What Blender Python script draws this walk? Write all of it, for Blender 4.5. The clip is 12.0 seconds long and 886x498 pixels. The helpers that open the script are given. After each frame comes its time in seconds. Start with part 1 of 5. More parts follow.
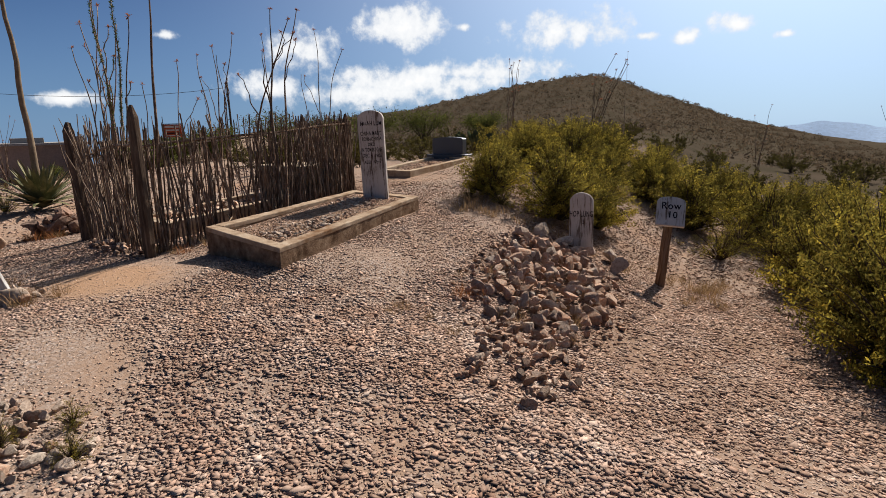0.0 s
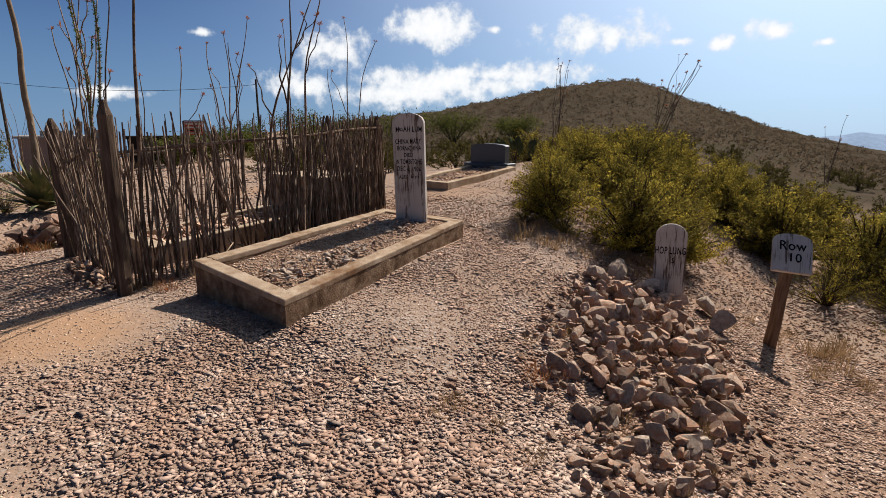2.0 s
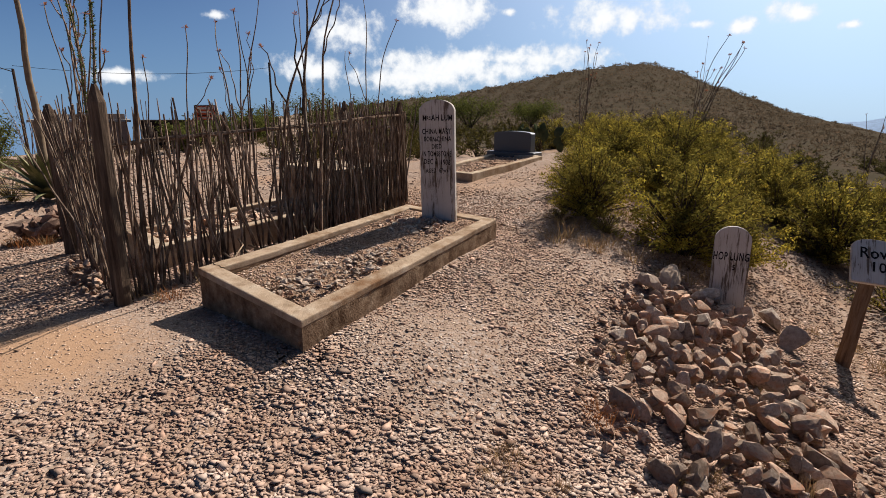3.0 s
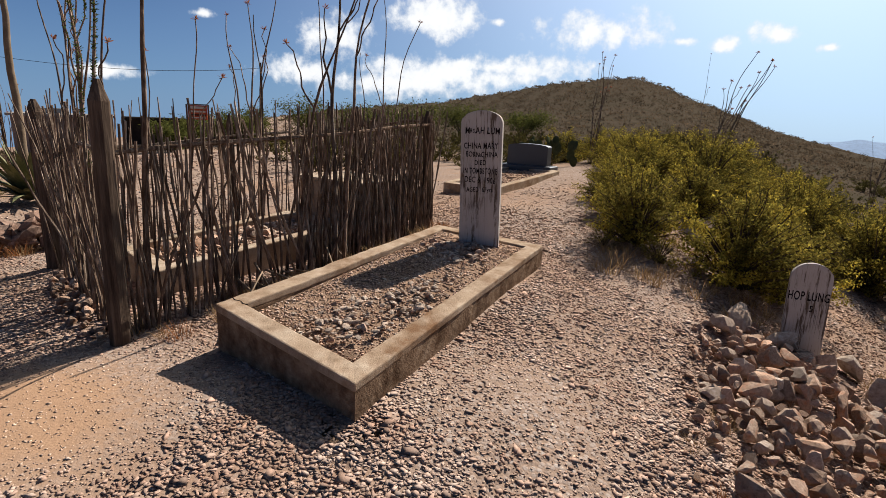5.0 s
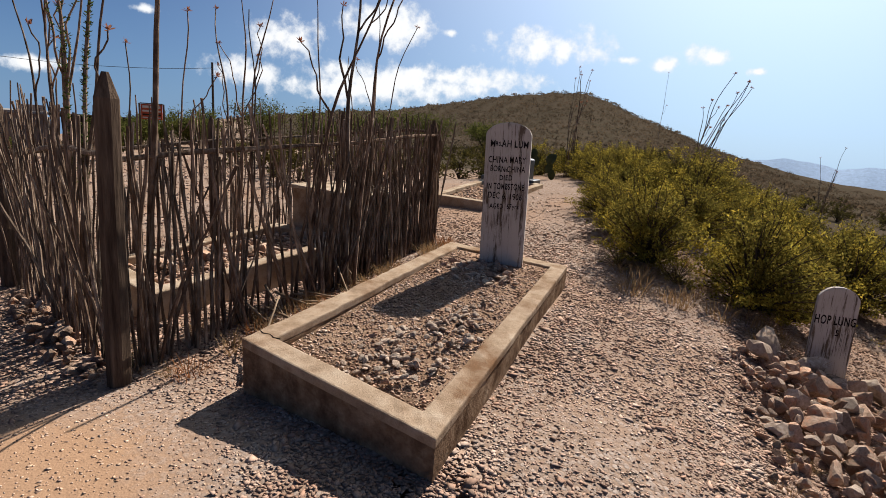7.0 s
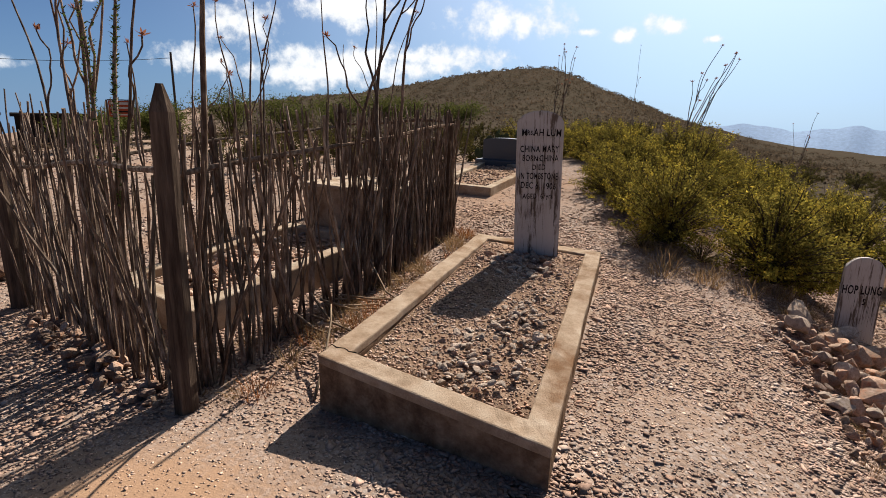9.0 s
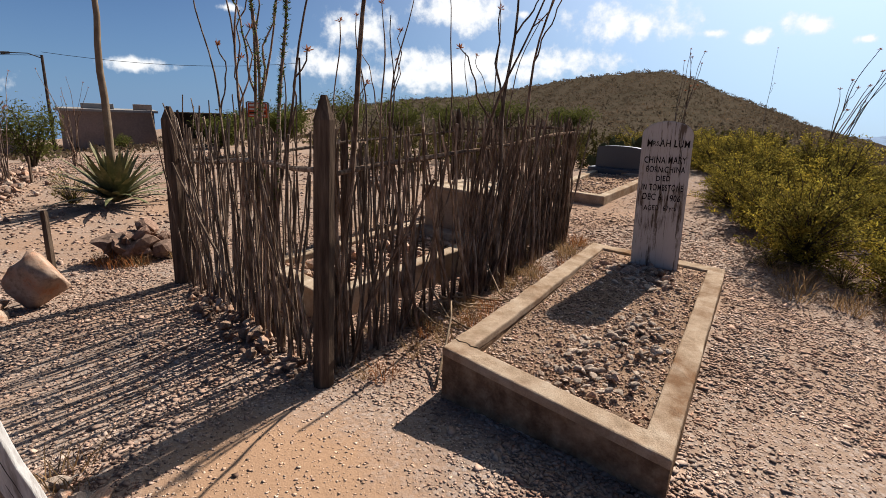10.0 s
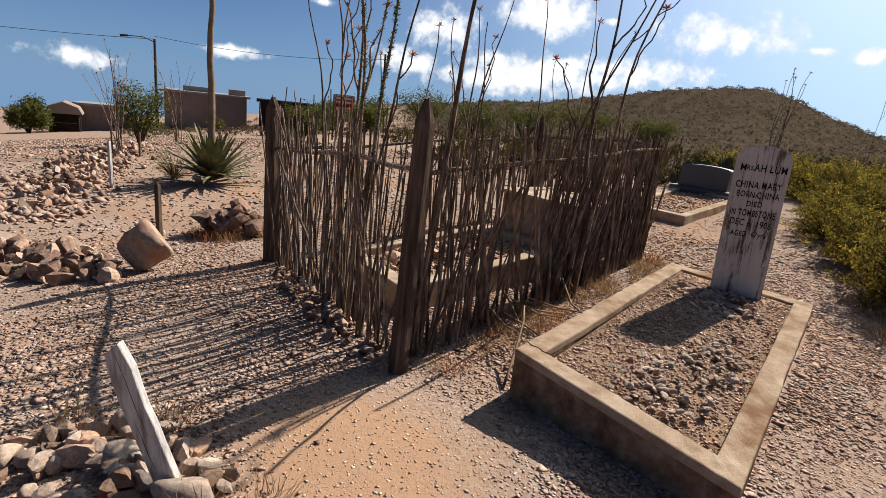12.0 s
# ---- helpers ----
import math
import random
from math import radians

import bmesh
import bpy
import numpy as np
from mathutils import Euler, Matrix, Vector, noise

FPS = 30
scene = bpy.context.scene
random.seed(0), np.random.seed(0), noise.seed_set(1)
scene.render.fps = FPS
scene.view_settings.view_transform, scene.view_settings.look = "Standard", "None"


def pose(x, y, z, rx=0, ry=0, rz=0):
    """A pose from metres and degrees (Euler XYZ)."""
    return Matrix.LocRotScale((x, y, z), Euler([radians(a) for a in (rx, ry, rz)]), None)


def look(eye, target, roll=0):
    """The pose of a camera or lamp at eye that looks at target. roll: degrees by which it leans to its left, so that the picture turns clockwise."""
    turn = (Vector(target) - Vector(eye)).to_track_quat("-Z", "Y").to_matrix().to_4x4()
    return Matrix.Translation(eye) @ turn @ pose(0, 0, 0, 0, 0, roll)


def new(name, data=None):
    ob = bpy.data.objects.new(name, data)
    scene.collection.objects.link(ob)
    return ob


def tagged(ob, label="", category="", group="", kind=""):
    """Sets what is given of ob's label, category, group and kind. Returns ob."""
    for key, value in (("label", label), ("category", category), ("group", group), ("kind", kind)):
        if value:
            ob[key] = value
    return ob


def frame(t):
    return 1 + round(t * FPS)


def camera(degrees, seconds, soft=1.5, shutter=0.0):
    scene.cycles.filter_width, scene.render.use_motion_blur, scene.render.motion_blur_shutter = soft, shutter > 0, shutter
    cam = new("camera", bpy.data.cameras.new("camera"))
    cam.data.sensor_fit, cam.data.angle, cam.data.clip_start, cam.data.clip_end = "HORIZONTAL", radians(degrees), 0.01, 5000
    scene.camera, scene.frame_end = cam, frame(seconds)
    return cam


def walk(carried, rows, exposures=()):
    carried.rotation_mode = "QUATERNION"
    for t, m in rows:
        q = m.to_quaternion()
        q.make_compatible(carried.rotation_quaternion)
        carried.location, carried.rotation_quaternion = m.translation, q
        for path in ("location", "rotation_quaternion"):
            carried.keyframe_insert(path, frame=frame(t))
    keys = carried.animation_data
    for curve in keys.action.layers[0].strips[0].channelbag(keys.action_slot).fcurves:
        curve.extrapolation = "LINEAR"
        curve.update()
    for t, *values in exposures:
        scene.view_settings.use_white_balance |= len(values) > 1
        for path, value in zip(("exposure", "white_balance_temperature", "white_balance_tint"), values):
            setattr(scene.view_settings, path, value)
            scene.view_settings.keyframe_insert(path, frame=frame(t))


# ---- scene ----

# ---------- camera ----------
cam = camera(80.0, 12.0, soft=0.85)
PATH = [
    (0.0, 3.563, -3.468, 1.354, 76.87, 1.26, 27.86),
    (0.5, 3.316, -3.181, 1.365, 77.13, 1.29, 27.41),
    (1.0, 3.148, -2.814, 1.380, 77.39, 0.99, 27.11),
    (1.5, 2.945, -2.556, 1.419, 77.46, 0.36, 28.30),
    (2.0, 2.645, -2.365, 1.422, 77.07, -0.14, 30.73),
    (2.5, 2.397, -2.195, 1.440, 76.02, -0.23, 31.08),
    (3.0, 2.195, -1.971, 1.459, 75.46, -0.32, 32.12),
    (5.0, 1.439, -1.715, 1.487, 76.19, -2.27, 30.76),
    (5.5, 1.235, -1.581, 1.507, 77.05, -0.20, 29.37),
    (6.0, 1.047, -1.517, 1.500, 76.32, -1.75, 28.09),
    (6.5, 0.982, -1.582, 1.495, 76.58, -3.73, 27.59),
    (7.0, 0.756, -1.702, 1.475, 77.33, -4.06, 25.64),
    (9.0, 0.245, -1.826, 1.542, 75.46, -1.53, 21.94),
    (9.5, 0.292, -1.923, 1.571, 75.67, -0.87, 27.35),
    (10.0, 0.184, -2.014, 1.572, 75.44, -2.32, 33.16),
    (10.5, 0.154, -2.076, 1.581, 74.96, -3.93, 38.08),
    (11.0, 0.150, -2.125, 1.594, 75.24, -5.17, 40.25),
    (11.5, 0.151, -2.153, 1.591, 74.74, -5.43, 41.24),
    (12.0, 0.164, -2.171, 1.596, 74.98, -6.01, 41.23),
]
walk(cam, [(t, pose(x, y, z, rx, ry, rz)) for t, x, y, z, rx, ry, rz in PATH], [(0.0, 0.76), (3.0, 0.83), (7.0, 0.87), (12.0, 0.94)])

# ---------- light: one sun, sky with clouds ----------
SUN = Vector((0.085, 0.765, 0.64)).normalized()
sun = new("sun", bpy.data.lights.new("sun", "SUN"))
sun.data.energy, sun.data.angle, sun.data.color = 5.0, radians(0.53), (1.0, 0.945, 0.885)
sun.matrix_world = look((0, 0, 20), Vector((0, 0, 20)) - SUN)


def node(tree, kind, **inputs):
    n = tree.nodes.new(kind)
    for k, v in inputs.items():
        sock = n.inputs[int(k[1:])] if k[0] == "i" and k[1:].isdigit() else n.inputs[k.replace("_", " ")]
        if isinstance(v, bpy.types.NodeSocket):
            tree.links.new(v, sock)
        else:
            sock.default_value = v
    return n


def calc(tree, op, a, b=0.0, c=0.0):
    n = tree.nodes.new("ShaderNodeMath")
    n.operation = op
    for i, v in enumerate((a, b, c)):
        if isinstance(v, bpy.types.NodeSocket):
            tree.links.new(v, n.inputs[i])
        else:
            n.inputs[i].default_value = v
    return n.outputs[0]


def blend(tree, fac, a, b, mode="MIX"):
    n = tree.nodes.new("ShaderNodeMix")
    n.data_type, n.blend_type = "RGBA", mode
    for sock, v in ((n.inputs[0], fac), (n.inputs[6], a), (n.inputs[7], b)):
        if isinstance(v, bpy.types.NodeSocket):
            tree.links.new(v, sock)
        else:
            sock.default_value = v if not isinstance(v, tuple) or len(v) == 4 else (*v, 1)
    return n.outputs[2]


# azimuth to the left of +y, elevation, half width, half height, in degrees
CLOUDS = [(32.2, 9.6, 6.0, 2.4), (15.8, 9.0, 6.8, 2.2), (4.0, 7.5, 1.6, 0.8), (0.0, 8.2, 2.2, 0.9), (-3.6, 7.1, 1.1, 0.5),
          (41.5, 7.6, 4.5, 2.6), (25.0, 5.4, 12.0, 1.5), (45.0, 4.0, 5.0, 1.6), (54.0, 8.6, 1.6, 0.5), (75.0, 0.9, 4.0, 1.2),
          (36.0, 3.4, 12.0, 1.6), (25.5, 9.6, 1.0, 0.5), (8.0, 7.9, 1.2, 0.5), (62.0, 3.0, 4.0, 0.9), (30.0, 4.4, 14.0, 2.4), (0.5, 8.4, 2.6, 1.2)]
world = bpy.data.worlds.new("desert_sky")
scene.world = world
world.use_nodes = True
W = world.node_tree
W.nodes.clear()
sky = W.nodes.new("ShaderNodeTexSky")
sky.sky_type, sky.sun_disc = "NISHITA", False
sky.sun_elevation, sky.sun_rotation = math.asin(SUN.z), math.atan2(SUN.x, SUN.y)
sky.altitude, sky.air_density, sky.dust_density, sky.ozone_density = 1300, 1.0, 0.3, 1.2
way = W.nodes.new("ShaderNodeTexCoord").outputs["Generated"]
sep = node(W, "ShaderNodeSeparateXYZ", i0=way).outputs
az = calc(W, "MULTIPLY", calc(W, "ARCTAN2", calc(W, "MULTIPLY", sep[0], -1), sep[1]), 57.2958)
el = calc(W, "MULTIPLY", calc(W, "ARCSINE", sep[2]), 57.2958)
puff = node(W, "ShaderNodeTexNoise", Vector=way, Scale=34.0, Detail=7.0, Roughness=0.6).outputs[0]
wisp = node(W, "ShaderNodeTexNoise", Vector=way, Scale=11.0, Detail=5.0, Roughness=0.55).outputs[0]
best = None
for a, e, ra, re in CLOUDS:
    u = calc(W, "DIVIDE", calc(W, "SUBTRACT", az, a), ra)
    v = calc(W, "DIVIDE", calc(W, "SUBTRACT", el, e), re)
    d = calc(W, "SUBTRACT", 1.0, calc(W, "SQRT", calc(W, "ADD", calc(W, "MULTIPLY", u, u), calc(W, "MULTIPLY", v, v))))
    best = d if best is None else calc(W, "MAXIMUM", best, d)
best = calc(W, "MAXIMUM", best, -1.5)
thick = calc(W, "ADD", best, calc(W, "MULTIPLY", calc(W, "SUBTRACT", puff, 0.5), 2.0))
thick = calc(W, "ADD", thick, calc(W, "MULTIPLY", calc(W, "SUBTRACT", wisp, 0.5), 1.4))
cover = node(W, "ShaderNodeMapRange", Value=thick, i1=0.05, i2=0.75)
cover.interpolation_type = "SMOOTHSTEP"
shade = node(W, "ShaderNodeMapRange", Value=thick, i1=0.3, i2=1.1).outputs[0]
white = blend(W, shade, (14.0, 14.6, 15.4), (18.5, 18.4, 18.2))
toward = W.nodes.new("ShaderNodeVectorMath")
toward.operation = "DOT_PRODUCT"
W.links.new(way, toward.inputs[0])
toward.inputs[1].default_value = SUN
glow = calc(W, "POWER", calc(W, "MAXIMUM", toward.outputs["Value"], 0.0), 5.0)
air = blend(W, 1.0, sky.outputs[0], (0.30, 0.51, 0.86), "MULTIPLY")
low = node(W, "ShaderNodeMapRange", Value=el, i1=-2.0, i2=15.0, i3=0.8, i4=0.0).outputs[0]
air = blend(W, low, air, (3.5, 5.9, 9.7))
air = blend(W, 1.0, air, blend(W, 1.0, glow, (19.0, 21.5, 22.3), "MULTIPLY"), "ADD")
tinted = blend(W, calc(W, "MULTIPLY", cover.outputs[0], 0.93), air, white)
back = node(W, "ShaderNodeBackground", Color=tinted, Strength=0.034)
W.links.new(back.outputs[0], W.nodes.new("ShaderNodeOutputWorld").inputs[0])


# ---------- materials ----------
def material(name, colors, scale=6.0, detail=6.0, rough=0.85, bump=0.3, grain=60.0, stretch=(1, 1, 1), island=0.0, random=0.0,
             metal=0.0, spec=0.0, stain=None, stain_scale=1.2, translucent=0.0):
    """Two-scale mottled surface: colours mixed by noise, fine grain in the relief, optional stains and per-piece variation."""
    m = bpy.data.materials.new(name)
    m.use_nodes = True
    t = m.node_tree
    bsdf = t.nodes["Principled BSDF"]
    co = node(t, "ShaderNodeMapping", Vector=t.nodes.new("ShaderNodeTexCoord").outputs["Object"], Scale=stretch).outputs[0]
    broad = node(t, "ShaderNodeTexNoise", Vector=co, Scale=scale, Detail=detail, Roughness=0.62).outputs[0]
    fine = node(t, "ShaderNodeTexNoise", Vector=co, Scale=grain, Detail=4.0, Roughness=0.7).outputs[0]
    ramp = t.nodes.new("ShaderNodeValToRGB")
    while len(ramp.color_ramp.elements) < len(colors):
        ramp.color_ramp.elements.new(0.5)
    for i, c in enumerate(colors):
        c = tuple(0.68 * k for k in c)
        ramp.color_ramp.elements[i].position = 0.3 + 0.4 * i / max(1, len(colors) - 1)
        ramp.color_ramp.elements[i].color = (*c, 1)
    t.links.new(broad, ramp.inputs[0])
    col = ramp.outputs[0]
    if stain:
        blot = node(t, "ShaderNodeTexNoise", Vector=co, Scale=stain_scale, Detail=7.0, Roughness=0.7).outputs[0]
        col = blend(t, node(t, "ShaderNodeMapRange", Value=blot, i1=0.48, i2=0.66).outputs[0], col, stain)
    col = blend(t, 0.45, col, blend(t, 1.0, col, calc(t, "ADD", calc(t, "MULTIPLY", fine, 1.6), 0.2), "MULTIPLY"))
    pick = None
    if island:
        pick, amount = t.nodes.new("ShaderNodeNewGeometry").outputs["Random Per Island"], island
    elif random:
        pick, amount = t.nodes.new("ShaderNodeObjectInfo").outputs["Random"], random
    if pick is not None:
        gain = calc(t, "ADD", 1.0 - amount * 0.6, calc(t, "MULTIPLY", pick, amount * 1.2))
        col = blend(t, 1.0, col, gain, "MULTIPLY")
        warm = calc(t, "FRACT", calc(t, "MULTIPLY", pick, 17.31))
        col = blend(t, calc(t, "MULTIPLY", warm, amount * 0.6), col, blend(t, 1.0, col, (1.25, 0.9, 0.7), "MULTIPLY"))
    t.links.new(col, bsdf.inputs["Base Color"])
    bsdf.inputs["Metallic"].default_value = metal
    bsdf.inputs["Specular IOR Level"].default_value = spec
    t.links.new(calc(t, "ADD", rough - 0.08, calc(t, "MULTIPLY", fine, 0.16)), bsdf.inputs["Roughness"])
    if bump:
        h = calc(t, "ADD", calc(t, "MULTIPLY", broad, 0.6), calc(t, "MULTIPLY", fine, 0.4))
        t.links.new(node(t, "ShaderNodeBump", Height=h, Strength=bump, Distance=0.02).outputs[0], bsdf.inputs["Normal"])
    if translucent:
        tr = node(t, "ShaderNodeBsdfTranslucent", Color=col)
        mix = node(t, "ShaderNodeMixShader", i0=translucent, i1=bsdf.outputs[0], i2=tr.outputs[0])
        t.links.new(mix.outputs[0], t.nodes["Material Output"].inputs[0])
    return m


def ground_material():
    m = bpy.data.materials.new("desert_ground")
    m.use_nodes = True
    t = m.node_tree
    bsdf = t.nodes["Principled BSDF"]
    co = t.nodes.new("ShaderNodeTexCoord").outputs["Object"]
    broad = node(t, "ShaderNodeTexNoise", Vector=co, Scale=0.55, Detail=6.0, Roughness=0.6).outputs[0]
    mid = node(t, "ShaderNodeTexNoise", Vector=co, Scale=7.0, Detail=6.0, Roughness=0.65).outputs[0]
    fine = node(t, "ShaderNodeTexNoise", Vector=co, Scale=120.0, Detail=3.0).outputs[0]
    cell = node(t, "ShaderNodeTexVoronoi", Vector=co, Scale=42.0, Randomness=1.0)
    soil = blend(t, mid, (0.29, 0.19, 0.13), (0.39, 0.275, 0.20))
    soil = blend(t, node(t, "ShaderNodeMapRange", Value=broad, i1=0.48, i2=0.66).outputs[0], soil, (0.38, 0.235, 0.15))
    # trodden bare orange dirt before the kerb and the fence corner
    spot = t.nodes.new("ShaderNodeVectorMath")
    spot.operation = "LENGTH"
    t.links.new(node(t, "ShaderNodeMapping", Vector=co, Location=(1.6, 1.1, 0), Scale=(1.15, 1.4, 0)).outputs[0], spot.inputs[0])
    worn = node(t, "ShaderNodeMapRange", Value=calc(t, "ADD", spot.outputs["Value"], calc(t, "MULTIPLY", mid, 0.7)), i1=0.75, i2=1.35, i3=1.0, i4=0.0).outputs[0]
    soil = blend(t, worn, soil, (0.43, 0.262, 0.157))
    dirt = t.nodes.new("ShaderNodeVectorMath")
    dirt.operation = "LENGTH"
    t.links.new(node(t, "ShaderNodeMapping", Vector=co, Location=(-1.5, -0.5, 0), Scale=(0.42, 0.32, 0)).outputs[0], dirt.inputs[0])
    brown = node(t, "ShaderNodeMapRange", Value=calc(t, "ADD", dirt.outputs["Value"], calc(t, "MULTIPLY", mid, 0.9)), i1=0.9, i2=1.6, i3=1.0, i4=0.0).outputs[0]
    soil = blend(t, brown, soil, (0.235, 0.145, 0.095))
    pebble = blend(t, node(t, "ShaderNodeSeparateColor", i0=cell.outputs["Color"]).outputs[0], (0.25, 0.17, 0.125), (0.48, 0.39, 0.325))
    edge = node(t, "ShaderNodeMapRange", Value=cell.outputs["Distance"], i1=0.35, i2=0.75, i3=1.0, i4=0.0).outputs[0]
    stony = node(t, "ShaderNodeMapRange", Value=calc(t, "ADD", broad, calc(t, "MULTIPLY", mid, 0.35)), i1=0.56, i2=0.76, i3=1.0, i4=0.25).outputs[0]
    col = blend(t, calc(t, "MULTIPLY", calc(t, "MULTIPLY", edge, stony), calc(t, "SUBTRACT", 1.0, calc(t, "MAXIMUM", worn, calc(t, "MULTIPLY", brown, 0.5)))), soil, pebble)
    # brush and dark scree cover the slopes away from the graves
    length = t.nodes.new("ShaderNodeVectorMath")
    length.operation = "LENGTH"
    t.links.new(co, length.inputs[0])
    far = node(t, "ShaderNodeMapRange", Value=length.outputs["Value"], i1=7.5, i2=20.0)
    scrub = node(t, "ShaderNodeTexNoise", Vector=co, Scale=0.22, Detail=9.0, Roughness=0.72).outputs[0]
    slope = blend(t, node(t, "ShaderNodeMapRange", Value=scrub, i1=0.42, i2=0.6).outputs[0], (0.086, 0.065, 0.046), (0.064, 0.052, 0.035))
    xyz = node(t, "ShaderNodeSeparateXYZ", i0=co).outputs
    facing = node(t, "ShaderNodeMapRange", Value=calc(t, "ADD", xyz[0], calc(t, "MULTIPLY", xyz[1], 1.1)), i1=5.0, i2=12.0).outputs[0]
    col = blend(t, calc(t, "MULTIPLY", far.outputs[0], facing), col, slope)
    col = blend(t, 0.4, col, blend(t, 1.0, col, calc(t, "ADD", calc(t, "MULTIPLY", fine, 1.4), 0.3), "MULTIPLY"))
    col = blend(t, 1.0, col, (0.78, 0.78, 0.78), "MULTIPLY")
    t.links.new(col, bsdf.inputs["Base Color"])
    bsdf.inputs["Roughness"].default_value = 0.95
    bsdf.inputs["Specular IOR Level"].default_value = 0.0
    h = calc(t, "ADD", calc(t, "MULTIPLY", calc(t, "MULTIPLY", edge, stony), calc(t, "SUBTRACT", 0.3, calc(t, "MULTIPLY", worn, 0.28))), calc(t, "ADD", calc(t, "MULTIPLY", mid, 0.6), calc(t, "MULTIPLY", fine, 0.25)))
    t.links.new(node(t, "ShaderNodeBump", Height=h, Strength=0.6, Distance=0.015).outputs[0], bsdf.inputs["Normal"])
    return m


def peeling_paint(name):
    """White paint flaking in long upright streaks off weathered brown boards."""
    m = bpy.data.materials.new(name)
    m.use_nodes = True
    t = m.node_tree
    bsdf = t.nodes["Principled BSDF"]
    co = t.nodes.new("ShaderNodeTexCoord").outputs["Object"]
    long = node(t, "ShaderNodeMapping", Vector=co, Scale=(16, 16, 1.3)).outputs[0]
    fibre = node(t, "ShaderNodeMapping", Vector=co, Scale=(70, 70, 2.5)).outputs[0]
    streak = node(t, "ShaderNodeTexNoise", Vector=long, Scale=1.6, Detail=8.0, Roughness=0.68).outputs[0]
    hair = node(t, "ShaderNodeTexNoise", Vector=fibre, Scale=1.5, Detail=5.0, Roughness=0.7).outputs[0]
    soot = node(t, "ShaderNodeTexNoise", Vector=co, Scale=3.2, Detail=6.0, Roughness=0.6).outputs[0]
    wood = blend(t, hair, (0.055, 0.038, 0.027), (0.22, 0.16, 0.115))
    paint = blend(t, soot, (0.34, 0.285, 0.235), (0.60, 0.54, 0.475))
    paint = blend(t, node(t, "ShaderNodeMapRange", Value=hair, i1=0.55, i2=0.75, i3=0.0, i4=0.6).outputs[0], paint, (0.22, 0.17, 0.13))
    worn = calc(t, "ADD", streak, calc(t, "MULTIPLY", calc(t, "SUBTRACT", soot, 0.5), 0.35))
    left = node(t, "ShaderNodeMapRange", Value=worn, i1=0.40, i2=0.47).outputs[0]
    t.links.new(blend(t, left, wood, paint), bsdf.inputs["Base Color"])
    bsdf.inputs["Roughness"].default_value = 0.9
    bsdf.inputs["Specular IOR Level"].default_value = 0.05
    h = calc(t, "ADD", calc(t, "MULTIPLY", left, 0.5), calc(t, "MULTIPLY", hair, 0.6))
    t.links.new(node(t, "ShaderNodeBump", Height=h, Strength=0.55, Distance=0.004).outputs[0], bsdf.inputs["Normal"])
    return m


GROUND = ground_material()
GRAVEL = material("gravel", [(0.33, 0.212, 0.152), (0.44, 0.308, 0.234), (0.57, 0.445, 0.36)], 3.0, island=0.55, grain=160, bump=0.25)
BROWNSTONE = material("brown_slope_stone", [(0.22, 0.14, 0.10), (0.33, 0.22, 0.16), (0.46, 0.34, 0.265)], 3.0, island=0.55, grain=160, bump=0.25)
GRIT = material("dirt_grit", [(0.50, 0.33, 0.22), (0.60, 0.43, 0.31), (0.70, 0.55, 0.43)], 3.0, island=0.5, grain=160, bump=0.2, translucent=0.0)
GRAVESOIL = material("grave_soil", [(0.25, 0.15, 0.095), (0.38, 0.245, 0.16), (0.48, 0.33, 0.23)], 9.0, grain=140, bump=0.8)
CHIP = material("grave_chippings", [(0.33, 0.215, 0.15), (0.51, 0.365, 0.275), (0.68, 0.55, 0.445)], 3.0, island=0.8, grain=160, bump=0.25)
ROCK = material("field_stone", [(0.27, 0.185, 0.13), (0.48, 0.36, 0.27), (0.68, 0.56, 0.46)], 5.0, random=0.75, grain=70, bump=0.6, stain=(0.30, 0.15, 0.085), stain_scale=2.5)
DARKROCK = material("dark_rock", [(0.15, 0.10, 0.075), (0.27, 0.18, 0.135), (0.38, 0.265, 0.20)], 4.0, random=0.5, grain=60, bump=0.6)
PALEROCK = material("pale_rock", [(0.36, 0.265, 0.195), (0.53, 0.415, 0.32), (0.68, 0.565, 0.455)], 4.0, random=0.35, grain=60, bump=0.5)
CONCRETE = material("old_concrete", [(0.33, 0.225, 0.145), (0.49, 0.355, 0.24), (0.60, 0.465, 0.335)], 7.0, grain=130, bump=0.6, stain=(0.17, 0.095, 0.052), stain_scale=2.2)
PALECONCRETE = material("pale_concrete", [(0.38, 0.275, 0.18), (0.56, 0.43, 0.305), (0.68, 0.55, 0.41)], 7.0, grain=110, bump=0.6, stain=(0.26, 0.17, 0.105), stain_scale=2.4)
ROUGHCAST = material("rough_dark_concrete", [(0.15, 0.09, 0.055), (0.29, 0.185, 0.115), (0.43, 0.30, 0.195)], 11.0, grain=60, bump=1.0, stain=(0.085, 0.05, 0.03), stain_scale=4.5)
WOODGREY = peeling_paint("weathered_white_board")
WOODPOST = material("dark_fence_post", [(0.05, 0.034, 0.025), (0.125, 0.087, 0.062), (0.22, 0.155, 0.11)], 8.0, stretch=(4, 4, 0.35), grain=40, bump=0.6, random=0.2)
WOODTAN = material("sun_bleached_post", [(0.13, 0.075, 0.045), (0.27, 0.17, 0.105), (0.36, 0.25, 0.17)], 8.0, stretch=(4, 4, 0.4), grain=40, bump=0.6)
WHITEWOOD = material("whitewashed_plank", [(0.30, 0.26, 0.22), (0.62, 0.58, 0.53), (0.74, 0.71, 0.66)], 8.0, stretch=(4, 4, 0.4), grain=40, bump=0.4)
